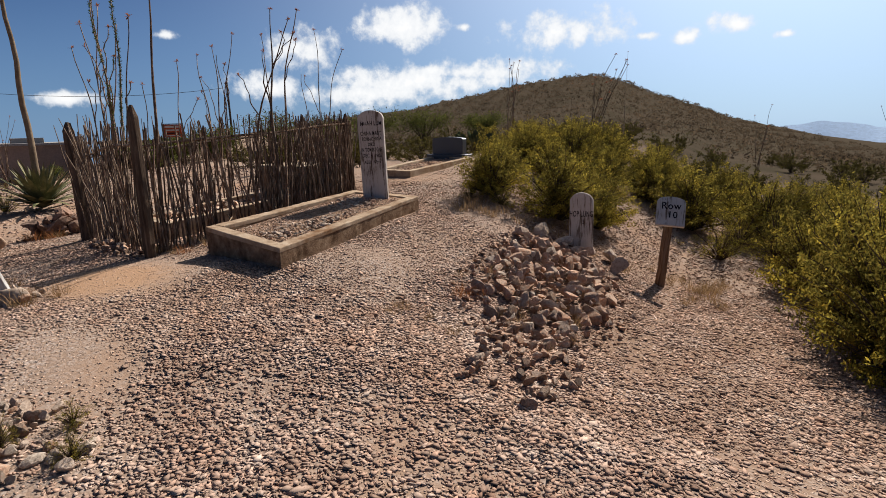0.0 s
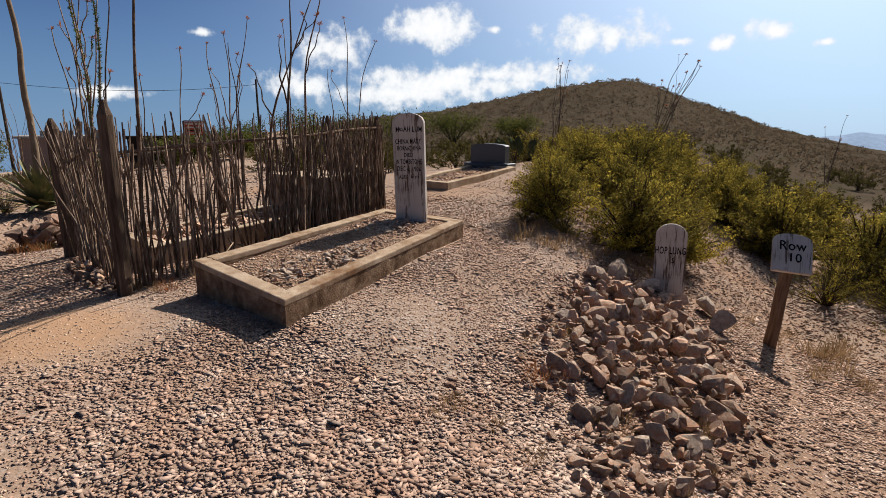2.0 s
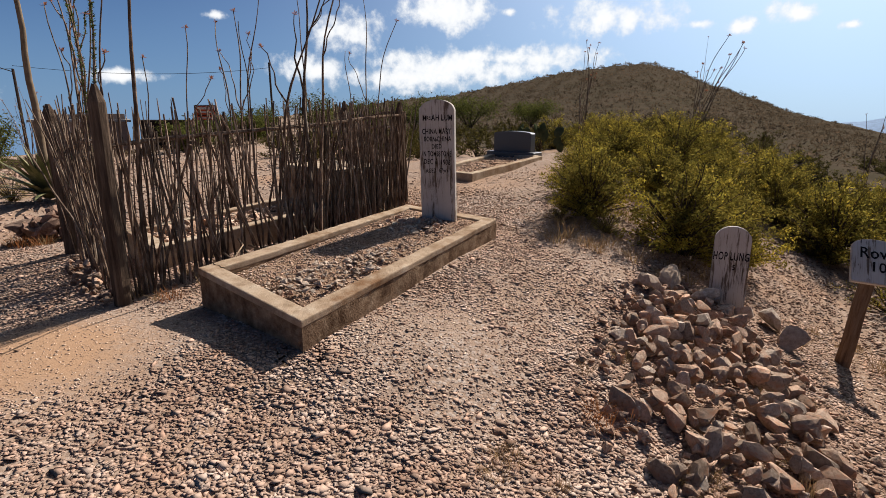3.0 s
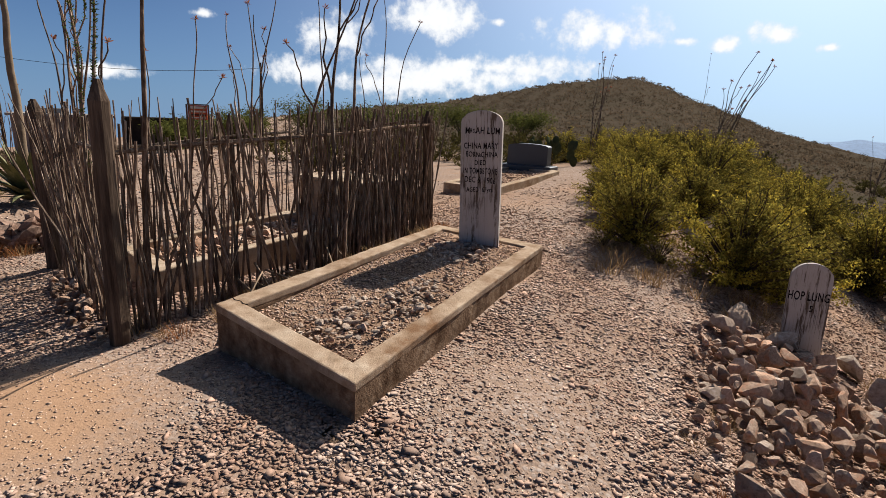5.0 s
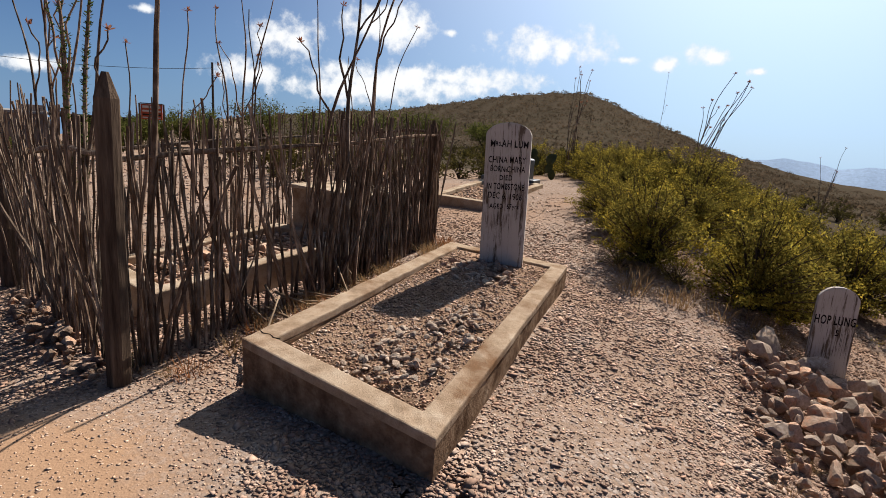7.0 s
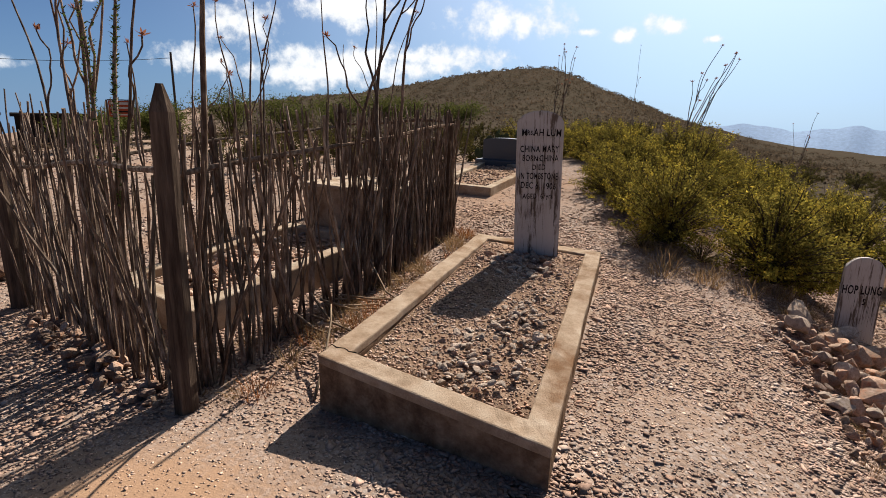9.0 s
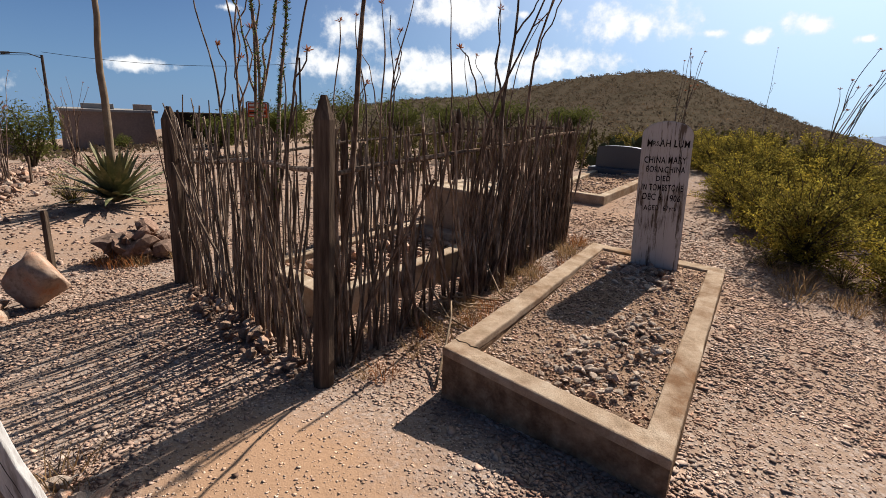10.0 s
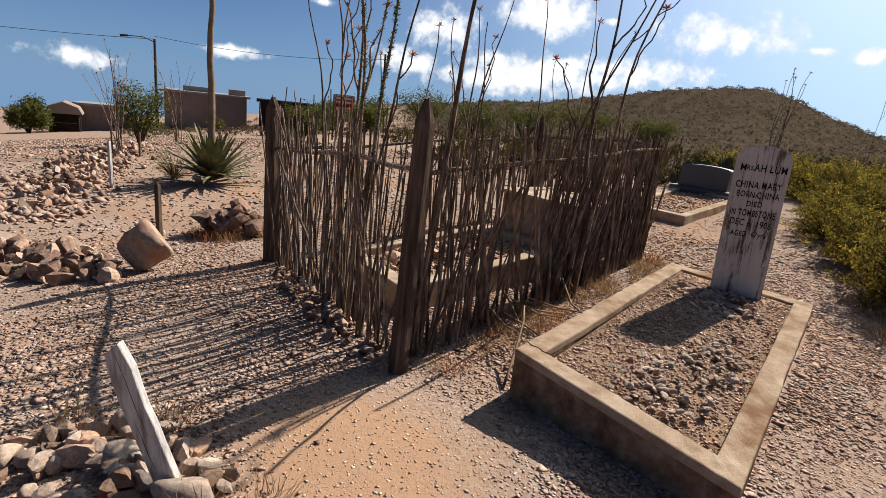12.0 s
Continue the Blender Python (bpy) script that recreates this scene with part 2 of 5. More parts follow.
PAINT = material("faded_black_paint", [(0.018, 0.015, 0.014), (0.05, 0.042, 0.036)], 30.0, bump=0.0, rough=0.8)
BARK = material("ocotillo_bark", [(0.068, 0.048, 0.036), (0.23, 0.17, 0.125), (0.55, 0.445, 0.345)], 9.0, stretch=(3, 3, 1.0), grain=50, bump=0.7, random=0.7)
TWIG = material("shrub_twig", [(0.06, 0.042, 0.03), (0.13, 0.095, 0.07)], 9.0, grain=50, bump=0.3)
LEAF = material("creosote_leaf", [(0.10, 0.092, 0.026), (0.26, 0.22, 0.046), (0.62, 0.50, 0.07)], 2.6, island=0.9, bump=0.0, rough=0.55, translucent=0.38)
FARLEAF = material("brush_leaf", [(0.085, 0.078, 0.026), (0.125, 0.112, 0.036), (0.165, 0.14, 0.05)], 0.8, island=0.8, bump=0.0, rough=0.7, translucent=0.2)
HILLSCRUB = material("hill_scrub", [(0.082, 0.064, 0.042), (0.12, 0.094, 0.063), (0.165, 0.126, 0.086)], 0.05, island=0.8, bump=0.0, rough=0.9, translucent=0.4)
TREELEAF = material("mesquite_leaf", [(0.085, 0.10, 0.028), (0.17, 0.18, 0.05)], 1.5, island=0.7, bump=0.0, rough=0.6, translucent=0.3)
OCOLEAF = material("ocotillo_leaf", [(0.07, 0.10, 0.025), (0.11, 0.14, 0.04)], 5.0, island=0.6, bump=0.0, rough=0.6, translucent=0.3)
FLOWER = material("dried_flower_head", [(0.30, 0.10, 0.055), (0.42, 0.20, 0.12)], 20.0, bump=0.0, rough=0.8, translucent=0.3)
AGAVE = material("agave_blade", [(0.075, 0.085, 0.038), (0.17, 0.165, 0.075), (0.40, 0.33, 0.17)], 4.0, island=0.4, grain=40, bump=0.2, rough=0.6, spec=0.1)
STALK = material("agave_stalk", [(0.18, 0.125, 0.08), (0.32, 0.24, 0.165)], 6.0, grain=40, bump=0.4)
STRAW = material("dry_grass", [(0.30, 0.19, 0.09), (0.44, 0.30, 0.16)], 6.0, island=0.6, bump=0.0, rough=0.8, translucent=0.3)
STRAWSTICK = material("dry_stick", [(0.22, 0.145, 0.09), (0.42, 0.31, 0.21)], 9.0, grain=50, bump=0.4)
RUST = material("rust_weed", [(0.30, 0.115, 0.04), (0.40, 0.18, 0.075)], 6.0, island=0.6, bump=0.0, rough=0.8, translucent=0.3)
GRANITE = material("grey_granite", [(0.05, 0.052, 0.056), (0.085, 0.086, 0.09)], 90.0, grain=240, bump=0.05, rough=0.45, spec=0.5)
SIDING = material("brown_metal_siding", [(0.34, 0.25, 0.195), (0.42, 0.31, 0.25)], 0.6, grain=8, bump=0.05, rough=0.7)
ROOFING = material("pale_roof_metal", [(0.30, 0.28, 0.26), (0.40, 0.37, 0.34)], 1.0, grain=9, bump=0.05, rough=0.6)
# near-black colour stands in for the shade inside the open shed fronts
DARKSHED = material("shade_dark_boards", [(0.02, 0.017, 0.015), (0.045, 0.036, 0.03)], 2.0, grain=9, bump=0.05)
POLE = material("utility_pole_wood", [(0.07, 0.05, 0.038), (0.12, 0.09, 0.07)], 5.0, grain=20, bump=0.2)
WIRE = material("dull_wire", [(0.05, 0.045, 0.04), (0.09, 0.08, 0.07)], 20.0, bump=0.0, rough=0.6, metal=0.4)
SIGNRED = material("red_sign_paint", [(0.42, 0.075, 0.03), (0.50, 0.11, 0.05)], 5.0, bump=0.0)
SIGNPALE = material("pale_sign_paint", [(0.55, 0.50, 0.42), (0.65, 0.60, 0.52)], 5.0, bump=0.0)
# the distance haze is put into this pale blue base colour
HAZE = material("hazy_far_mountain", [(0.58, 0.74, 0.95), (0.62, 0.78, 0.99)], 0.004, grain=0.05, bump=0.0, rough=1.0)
CACTUS = material("cactus_skin", [(0.07, 0.085, 0.04), (0.11, 0.12, 0.06)], 6.0, grain=40, bump=0.3)

# ---------- lie of the land ----------
RIDGE_AZ = (-75, -45, -20, -12, -6.4, -0.8, 5.4, 8.6, 11.2, 14.5, 21.5, 30, 36, 50, 70, 95)
RIDGE_Z = (-15, -15, -13, -9.8, -4.0, 1.8, 9.9, 14.9, 17.4, 17.5, 13.5, 8.0, 5.2, -1.5, -22.0, -34.0)


def smooth(a, b, v):
    k = np.clip((v - a) / (b - a), 0, 1)
    return k * k * (3 - 2 * k)


def lie(x, y):
    """Height of the ground, for numbers or arrays."""
    x, y = np.asarray(x, float), np.asarray(y, float)
    near = 0.1 + 0.06 * np.clip(y, -5, 9) + 0.06 * np.clip(y - 9, 0, 12) * smooth(13, 30, -x) - 0.1 * (np.sqrt((np.clip(x, -7, 5) + 0.7) ** 2 + 1) - 1)
    near = near - 0.095 * np.clip(-x - 14, 0, 60) - 0.09 * np.clip(x - 5, 0, 20) - 0.02 * np.clip(-y - 5, 0, 40)
    near = near - 0.073 * np.clip(x - 0.7, 0, 2.4) * np.clip(y + 1, 0, 5.5)  # dip to the brush below the rock grave
    near = near + 0.012 * np.sin(2.1 * x + 1.3 * y) + 0.010 * np.sin(3.7 * y - 1.9 * x + 1.0)
    r = np.hypot(x, y)
    a = np.degrees(np.arctan2(-x, y))
    ridge = np.interp(a, RIDGE_AZ, RIDGE_Z) + 0.4 * np.sin(a * 0.55) * np.sin(a * 0.21 + 1)
    rough = 0.5 * np.sin(a * 2.3 + r * 0.11) + 0.35 * np.sin(a * 4.9 - r * 0.07)
    begin = 18 + 60 * smooth(44, 58, a)
    out = near + (ridge + rough * smooth(60, 160, r) - near) * smooth(begin, 215, r)
    return out - (out + 0.07 * np.maximum(r, 900)) * smooth(230, 1100, r)


class Geo:
    """Gathers vertices and faces for one mesh."""

    def __init__(self):
        self.v, self.f, self.n = [], [], 0

    def add(self, verts, faces):
        verts = np.asarray(verts, float).reshape(-1, 3)
        self.v.append(verts)
        self.f.extend([[i + self.n for i in q] for q in faces])
        self.n += len(verts)
        return self

    def box(self, x0, y0, z0, x1, y1, z1, m=None):
        v = np.array([(x, y, z) for z in (z0, z1) for x, y in ((x0, y0), (x1, y0), (x1, y1), (x0, y1))], float)
        if m is not None:
            v = np.array([m @ Vector(p) for p in v])
        return self.add(v, [(3, 2, 1, 0), (4, 5, 6, 7), (0, 1, 5, 4), (1, 2, 6, 5), (2, 3, 7, 6), (3, 0, 4, 7)])

    def tube(self, points, radii, sides=6, caps=True):
        points = [Vector(p) for p in points]
        rings = []
        for i, p in enumerate(points):
            d = (points[min(i + 1, len(points) - 1)] - points[max(i - 1, 0)]).normalized()
            u = d.cross(Vector((0.3, 1, 0.11))).normalized()
            w = d.cross(u)
            for k in range(sides):
                a = math.tau * k / sides
                rings.append(p + (u * math.cos(a) + w * math.sin(a)) * radii[i])
        f = [(i * sides + k, i * sides + (k + 1) % sides, (i + 1) * sides + (k + 1) % sides, (i + 1) * sides + k)
             for i in range(len(points) - 1) for k in range(sides)]
        if caps:
            f += [tuple(range(sides))[::-1], tuple((len(points) - 1) * sides + k for k in range(sides))]
        return self.add(rings, f)

    def mesh(self, name, mat, smooth_shade=False):
        me = bpy.data.meshes.new(name)
        me.from_pydata(np.concatenate(self.v).tolist(), [], self.f)
        me.materials.append(mat)
        if smooth_shade:
            me.shade_smooth()
        return me


def part(name, geo, mat, parent, label="", shade=False):
    ob = new(name, geo.mesh(name, mat, shade))
    ob.parent = parent
    return tagged(ob, label) if label else ob


def thing(name, label, category, m=None, group="", kind=""):
    ob = new(name)
    ob.empty_display_size = 0.1
    if m is not None:
        ob.matrix_world = m
    return tagged(ob, label, category, group, kind)


def soften(ob, width, segments=2):
    b = ob.modifiers.new("worn_edges", "BEVEL")
    b.width, b.segments, b.limit_method = width, segments, "ANGLE"
    return ob


def fast_mesh(name, verts, tris, mat):
    """A mesh of triangles from arrays."""
    me = bpy.data.meshes.new(name)
    me.vertices.add(len(verts))
    me.vertices.foreach_set("co", np.asarray(verts, np.float32).ravel())
    me.loops.add(tris.size)
    me.loops.foreach_set("vertex_index", tris.astype(np.int32).ravel())
    me.polygons.add(len(tris))
    me.polygons.foreach_set("loop_start", np.arange(0, tris.size, 3, dtype=np.int32))
    me.polygons.foreach_set("loop_total", np.full(len(tris), 3, np.int32))
    me.update(calc_edges=True)
    me.materials.append(mat)
    return me


rng = np.random.default_rng(7)


# ---------- ground, one sheet to the horizon ----------
def build_ground():
    radii = np.concatenate([np.arange(0, 14, 0.16), 14 * 1.045 ** np.arange(0, 135)])
    radii = radii[radii < 4600]
    n = 420
    ang = np.linspace(0, math.tau, n, endpoint=False)
    rr, aa = np.meshgrid(radii[1:], ang, indexing="ij")
    x, y = rr * np.sin(aa), rr * np.cos(aa)
    z = lie(x, y)
    verts = np.concatenate([[[0, 0, float(lie(0, 0))]], np.stack([x, y, z], -1).reshape(-1, 3)])
    i, k = np.meshgrid(np.arange(len(radii) - 2), np.arange(n), indexing="ij")
    a, b = 1 + i * n + k, 1 + i * n + (k + 1) % n
    c, d = a + n, b + n
    tris = np.concatenate([np.stack([a, b, d], -1).reshape(-1, 3), np.stack([a, d, c], -1).reshape(-1, 3)])
    k = np.arange(n)
    tris = np.concatenate([tris[:, ::-1], np.stack([np.zeros(n, int), 1 + k, 1 + (k + 1) % n], -1)[:, ::-1]])
    me = fast_mesh("ground", verts, tris, GROUND)
    me.shade_smooth()
    tagged(new("ground", me), "pinkish tan stony desert ground with bare orange dirt patches", "ground", kind="structure")


build_ground()


def stones(name, x, y, z, size, mat, label, category="gravel", flat=0.4):
    """Loose stones as one mesh: each an angular eight-faced chip, jittered, squashed and turned."""
    v0 = np.array([(1, 0, 0), (0, 1, 0), (-1, 0, 0), (0, -1, 0), (0, 0, 1), (0, 0, -1)], float)
    f0 = np.array([(0, 1, 4), (1, 2, 4), (2, 3, 4), (3, 0, 4), (1, 0, 5), (2, 1, 5), (3, 2, 5), (0, 3, 5)])
    n = len(x)
    v = v0[None] * rng.uniform(0.6, 1.35, (n, 6, 1)) + rng.uniform(-0.42, 0.42, (n, 6, 3))
    v = v * (size[:, None, None] * np.stack([rng.uniform(0.8, 1.4, n), rng.uniform(0.6, 1.1, n), flat * rng.uniform(0.7, 1.25, n)], -1)[:, None])
    a, b = rng.uniform(0, math.tau, n), rng.normal(0, 0.22, n)
    ca, sa, cb, sb = np.cos(a)[:, None], np.sin(a)[:, None], np.cos(b)[:, None], np.sin(b)[:, None]
    vx, vy, vz = v[..., 0], v[..., 1], v[..., 2]
    vx, vz = vx * cb + vz * sb, -vx * sb + vz * cb
    vx, vy = vx * ca - vy * sa, vx * sa + vy * ca
    out = np.stack([vx + x[:, None], vy + y[:, None], vz + z[:, None]], -1).reshape(-1, 3)
    tris = (f0[None] + 6 * np.arange(n)[:, None, None]).reshape(-1, 3)
    return tagged(new(name, fast_mesh(name, out, tris, mat)), label, category, kind="stuff")


def bare(x, y):
    """How bare of gravel the dirt is, 0 to 1."""
    p = 1.5 * np.exp(-(((x + 1.4) / 0.6) ** 2 + ((y + 0.75) / 0.5) ** 2)) + 0.45 * np.exp(-(((x - 3.4) / 0.8) ** 2 + ((y - 0.6) / 1.0) ** 2))
    p = p + 0.9 * np.exp(-(((x + 0.15) / 0.6) ** 2 + ((y + 1.8) / 0.3) ** 2)) + 0.55 * np.exp(-(((x - 1.2) / 0.35) ** 2 + ((y + 1.5) / 0.3) ** 2)) + 0.1 * np.exp(-(((x - 0.75) / 0.4) ** 2 + ((y - 0.8) / 0.35) ** 2))
    p = p + 0.4 * np.exp(-(((x - 0.75) / 0.55) ** 2 + ((y - 1.3) / 1.3) ** 2))
    p = p + 0.2 * np.exp(-(((x - 3.6) / 1.3) ** 2 + ((y - 0.2) / 1.3) ** 2))
    p = p + 0.4 * smooth(0.1, 0.75, np.sin(1.7 * x + 0.6) * np.sin(2.3 * y + 0.9 * x))
    return np.clip(p, 0, 0.95)


def in_kerb(x, y):
    return (x > -1.2) & (x < -0.02 - 0.02 * y) & (y > 0.02 - 0.12 * x) & (y < 2.6 - 0.1 * x)


def build_gravel():
    n = 270000
    x, y = 0.2 + 3.1 * rng.standard_normal(n), 0.2 + 2.5 * rng.standard_normal(n)
    keep = (rng.uniform(0, 1, n) > bare(x, y)) & ~in_kerb(x, y) & (y > rng.uniform(-6.5, -3.4, n)) & (y < 10) & (np.abs(x) < 8)
    x, y = x[keep], y[keep]
    n = len(x)
    size = 0.0085 + 0.0135 * rng.uniform(0, 1, n) ** 2 + 0.018 * (rng.uniform(0, 1, n) > 0.988)
    size = size * (1 + 0.06 * np.maximum(np.hypot(x, y) - 2, 0))
    size = size * (1 - 0.55 * bare(x, y))
    stones("gravel", x, y, lie(x, y) + size * 0.11, size, GRAVEL, "loose pinkish grey crushed gravel over the dirt", flat=0.22)
    n = 46000
    x, y = 2.5 + 1.5 * rng.standard_normal(n), -1.1 + 1.5 * rng.standard_normal(n)
    keep = (rng.uniform(0, 1, n) > 1.3 * bare(x, y)) & ~in_kerb(x, y) & (y > rng.uniform(-6.5, -3.4, n)) & (x > rng.uniform(0.0, 0.9, n))
    x, y = x[keep], y[keep]
    size = 0.010 + 0.016 * rng.uniform(0, 1, len(x)) ** 1.8
    stones("coarse_gravel", x, y, lie(x, y) + size * 0.14, size, GRAVEL, "coarse crushed pinkish stone lying on the path", flat=0.28)
    n = 26000
    x, y = rng.uniform(1.2, 5.2, n), rng.uniform(-0.6, 7.5, n)
    size = 0.008 + 0.022 * rng.uniform(0, 1, n) ** 2.5
    stones("slope_gravel", x, y, lie(x, y) + size * 0.14, size, BROWNSTONE, "loose brown stones on the slope below the rock grave", flat=0.4)


build_gravel()


def build_grit():
    n = 70000
    x, y = rng.uniform(-3.2, 4.6, n), rng.uniform(-2.6, 2.6, n)
    keep = (bare(x, y) > 0.3) & ~in_kerb(x, y)
    x, y = x[keep], y[keep]
    size = 0.003 + 0.008 * rng.uniform(0, 1, len(x)) ** 3
    stones("grit", x, y, lie(x, y) + size * 0.05, size, GRIT, "fine tan grit strewn over the bare dirt", flat=0.2)


build_grit()


def build_far_gravel():
    n = 24000
    x, y = rng.uniform(-27, -6, n), rng.uniform(-4, 10, n)
    size = 0.016 + 0.034 * rng.uniform(0, 1, n) ** 3 + 0.0006 * np.abs(x)
    stones("far_gravel", x, y, lie(x, y) + size * 0.12, size, GRAVEL, "sparse pale gravel on the open ground by the path")


build_far_gravel()


# ---------- rocks ----------
def rock_mesh(name, seed, mat, sub=1, flat=0.82, jag=0.36, chips=9, least=0.34, most=0.78):
    bm = bmesh.new()
    bmesh.ops.create_icosphere(bm, subdivisions=sub, radius=1.0)
    r = random.Random(seed)
    cuts = [(Vector((r.gauss(0, 1), r.gauss(0, 1), r.gauss(0, 1))).normalized(), r.uniform(least, max(most, least + 0.1))) for _ in range(chips)]
    for v in bm.verts:
        p = v.co * (1 + jag * noise.noise(v.co * 1.3 + Vector((seed * 3.1, seed, 0))))
        for c, d in cuts:
            over = p.dot(c) - d
            if over > 0:
                p -= c * over * 0.97
        v.co = Vector((p.x, p.y * 0.82, p.z * flat))
    me = bpy.data.meshes.new(name)
    bm.to_mesh(me)
    bm.free()
    me.materials.append(mat)
    if sub > 2:
        me.shade_smooth()
    return me


ROCKS = [rock_mesh("rock", i, ROCK, 2) for i in range(9)]
PALES = [rock_mesh("rock", 20 + i, PALEROCK, 2) for i in range(4)]
FLATS = [rock_mesh("rock", 70 + i, PALEROCK, 2, 0.45) for i in range(4)]
COBBLES = [rock_mesh("rock", 60 + i, PALEROCK, 3, 0.8, 0.24, 6, 0.62) for i in range(4)]
DARKS = [rock_mesh("rock", 40 + i, DARKROCK, 2) for i in range(5)]


def rocks_on(parent, spots, kinds, name="rock"):
    """Rocks of (x, y, z, size) as parts of a thing that stands at the origin of the world."""
    for x, y, z, s in spots:
        ob = new(name, random.choice(kinds))
        ob.parent = parent
        ob.matrix_basis = pose(x, y, z, random.uniform(-25, 25), random.uniform(-25, 25), random.uniform(0, 360)) @ Matrix.Diagonal((s, s * random.uniform(0.75, 1.1), s * random.uniform(0.8, 1.1), 1))


def heap(name, label, cx, cy, rx, ry, turn, height, count, sizes, kinds, base=None, group=""):
    """A low heap of rocks on an ellipse."""
    h = thing(name, label, "rock pile", group=group)
    spots = []
    ct, st = math.cos(radians(turn)), math.sin(radians(turn))
    for i in range(count):
        a, q = random.uniform(0, math.tau), math.sqrt(random.uniform(0, 1))
        u, v = rx * q * math.cos(a), ry * q * math.sin(a)
        x, y = cx + u * ct - v * st, cy + u * st + v * ct
        s = random.uniform(*sizes) * (1.0 if random.random() < 0.7 else 0.65)
        ground_z = float(lie(x, y)) if base is None else base(y) if callable(base) else base
        spots.append((x, y, ground_z + height * (1 - q * q) * random.uniform(0.3, 1.0) + s * 0.3, s))
    rocks_on(h, spots, kinds)
    return h


# ---------- grave with a concrete kerb and an arched board ----------
def kerb_ring(corners, inner, foot, mat, name, proud=0.0, seed=0):
    """One closed course of a kerb; foot(x, y, top) gives the height of its underside."""
    c = Vector((sum(p[0] for p in corners) / 4, sum(p[1] for p in corners) / 4, 0))
    n = 40
    rings = [[], [], [], []]
    for i in range(4):
        for s in range(n):
            for side, src in ((0, corners), (1, inner)):
                w = Vector(src[i]).lerp(Vector(src[(i + 1) % 4]), s / n)
                out = w - c
                out.z = 0
                out.normalize()
                bump = 0.006 * noise.noise(w * 4 + Vector((side * 7 + seed, 0, 0))) + 0.004 * noise.noise(w * 17 + Vector((seed, 0, 0)))
                push = out * (bump + (proud if side == 0 else -proud))
                rings[side].append(w + Vector((0, 0, bump)) + push)
                rings[3 - side].append(Vector((w.x, w.y, foot(w.x, w.y, w.z) + bump)) + push)
    m = 4 * n
    f = [(k * m + s, k * m + (s + 1) % m, (k + 1) % 4 * m + (s + 1) % m, (k + 1) % 4 * m + s) for k in range(4) for s in range(m)]
    me = Geo().add([p for ring in rings for p in ring], f).mesh(name, mat)
    bm = bmesh.new()
    bm.from_mesh(me)
    bmesh.ops.recalc_face_normals(bm, faces=bm.faces)
    bm.to_mesh(me)
    bm.free()
    return me


def capped_kerb(name, label, corners, wide, deep=0.12):
    """A rough concrete kerb with a smoother trowelled cap that stands a little proud."""
    o = thing(name, label, "grave kerb")
    inner = kerb_inner(corners, wide)
    down = lambda ps, d: [Vector((p[0], p[1], p[2] - d)) for p in ps]
    # the body takes a darker, rougher concrete than the cap
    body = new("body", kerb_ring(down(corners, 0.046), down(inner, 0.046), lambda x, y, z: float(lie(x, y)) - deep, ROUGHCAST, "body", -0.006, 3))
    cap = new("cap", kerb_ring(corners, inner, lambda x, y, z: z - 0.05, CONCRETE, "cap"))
    for ob in (body, cap):
        ob.parent = o
    soften(cap, 0.009, 2)
    # a crack runs across the cap beside one corner
    p, q = Vector(corners[3]).lerp(Vector(corners[2]), 0.045), Vector(inner[3]).lerp(Vector(inner[0]), 0.02)
    line = [p.lerp(q, k / 6) + Vector((0.008 * math.sin(k * 2.3), 0.008 * math.cos(k * 1.9), 0.001)) for k in range(7)]
    part("crack", Geo().tube([p - Vector((0.002, 0, 0.045))] + line, [0.002, 0.003, 0.004, 0.0045, 0.003, 0.0035, 0.004, 0.003], 4), PAINT, o, "dark crack across the cap")
    return o, inner


def kerb_inner(corners, wide):
    inner = []
    for i in range(4):
        p, q, r = (Vector(corners[(i + j) % 4]) for j in (-1, 0, 1))
        a, b = (p - q).normalized(), (r - q).normalized()
        inner.append(q + (a + b) * wide / max(a.cross(b).length, 0.3))
    return inner


def kerb(name, label, corners, wide, deep=0.12, group="", mat=CONCRETE):
    """A cast concrete kerb round a grave, in one piece. Corners (x, y, z of the top), anticlockwise."""
    c = Vector((sum(p[0] for p in corners) / 4, sum(p[1] for p in corners) / 4, 0))
    inner = []
    for i in range(4):
        p, q, r = (Vector(corners[(i + j) % 4]) for j in (-1, 0, 1))
        a, b = (p - q).normalized(), (r - q).normalized()
        inner.append(q + (a + b) * wide / max(a.cross(b).length, 0.3))
    n = 24
    rings = [[], [], [], []]
    for i in range(4):
        for s in range(n):
            for side, src in ((0, corners), (1, inner)):
                w = Vector(src[i]).lerp(Vector(src[(i + 1) % 4]), s / n)
                out = w - c
                out.z = 0
                out.normalize()
                bump = 0.006 * noise.noise(w * 4 + Vector((side * 7, 0, 0))) + 0.003 * noise.noise(w * 17)
                rings[side].append(w + Vector((0, 0, bump)) + out * bump)
                rings[3 - side].append(Vector((w.x, w.y, float(lie(w.x, w.y)) - deep)) + out * (bump + (0.006 if side == 0 else -0.006)))
    m = 4 * n
    f = [(k * m + s, k * m + (s + 1) % m, (k + 1) % 4 * m + (s + 1) % m, (k + 1) % 4 * m + s) for k in range(4) for s in range(m)]
    g = Geo().add([p for ring in rings for p in ring], f)
    ob = new(name, g.mesh(name, mat))
    bm = bmesh.new()
    bm.from_mesh(ob.data)
    bmesh.ops.recalc_face_normals(bm, faces=bm.faces)
    bm.to_mesh(ob.data)
    bm.free()
    return soften(tagged(ob, label, "grave kerb", group), 0.011, 2), inner


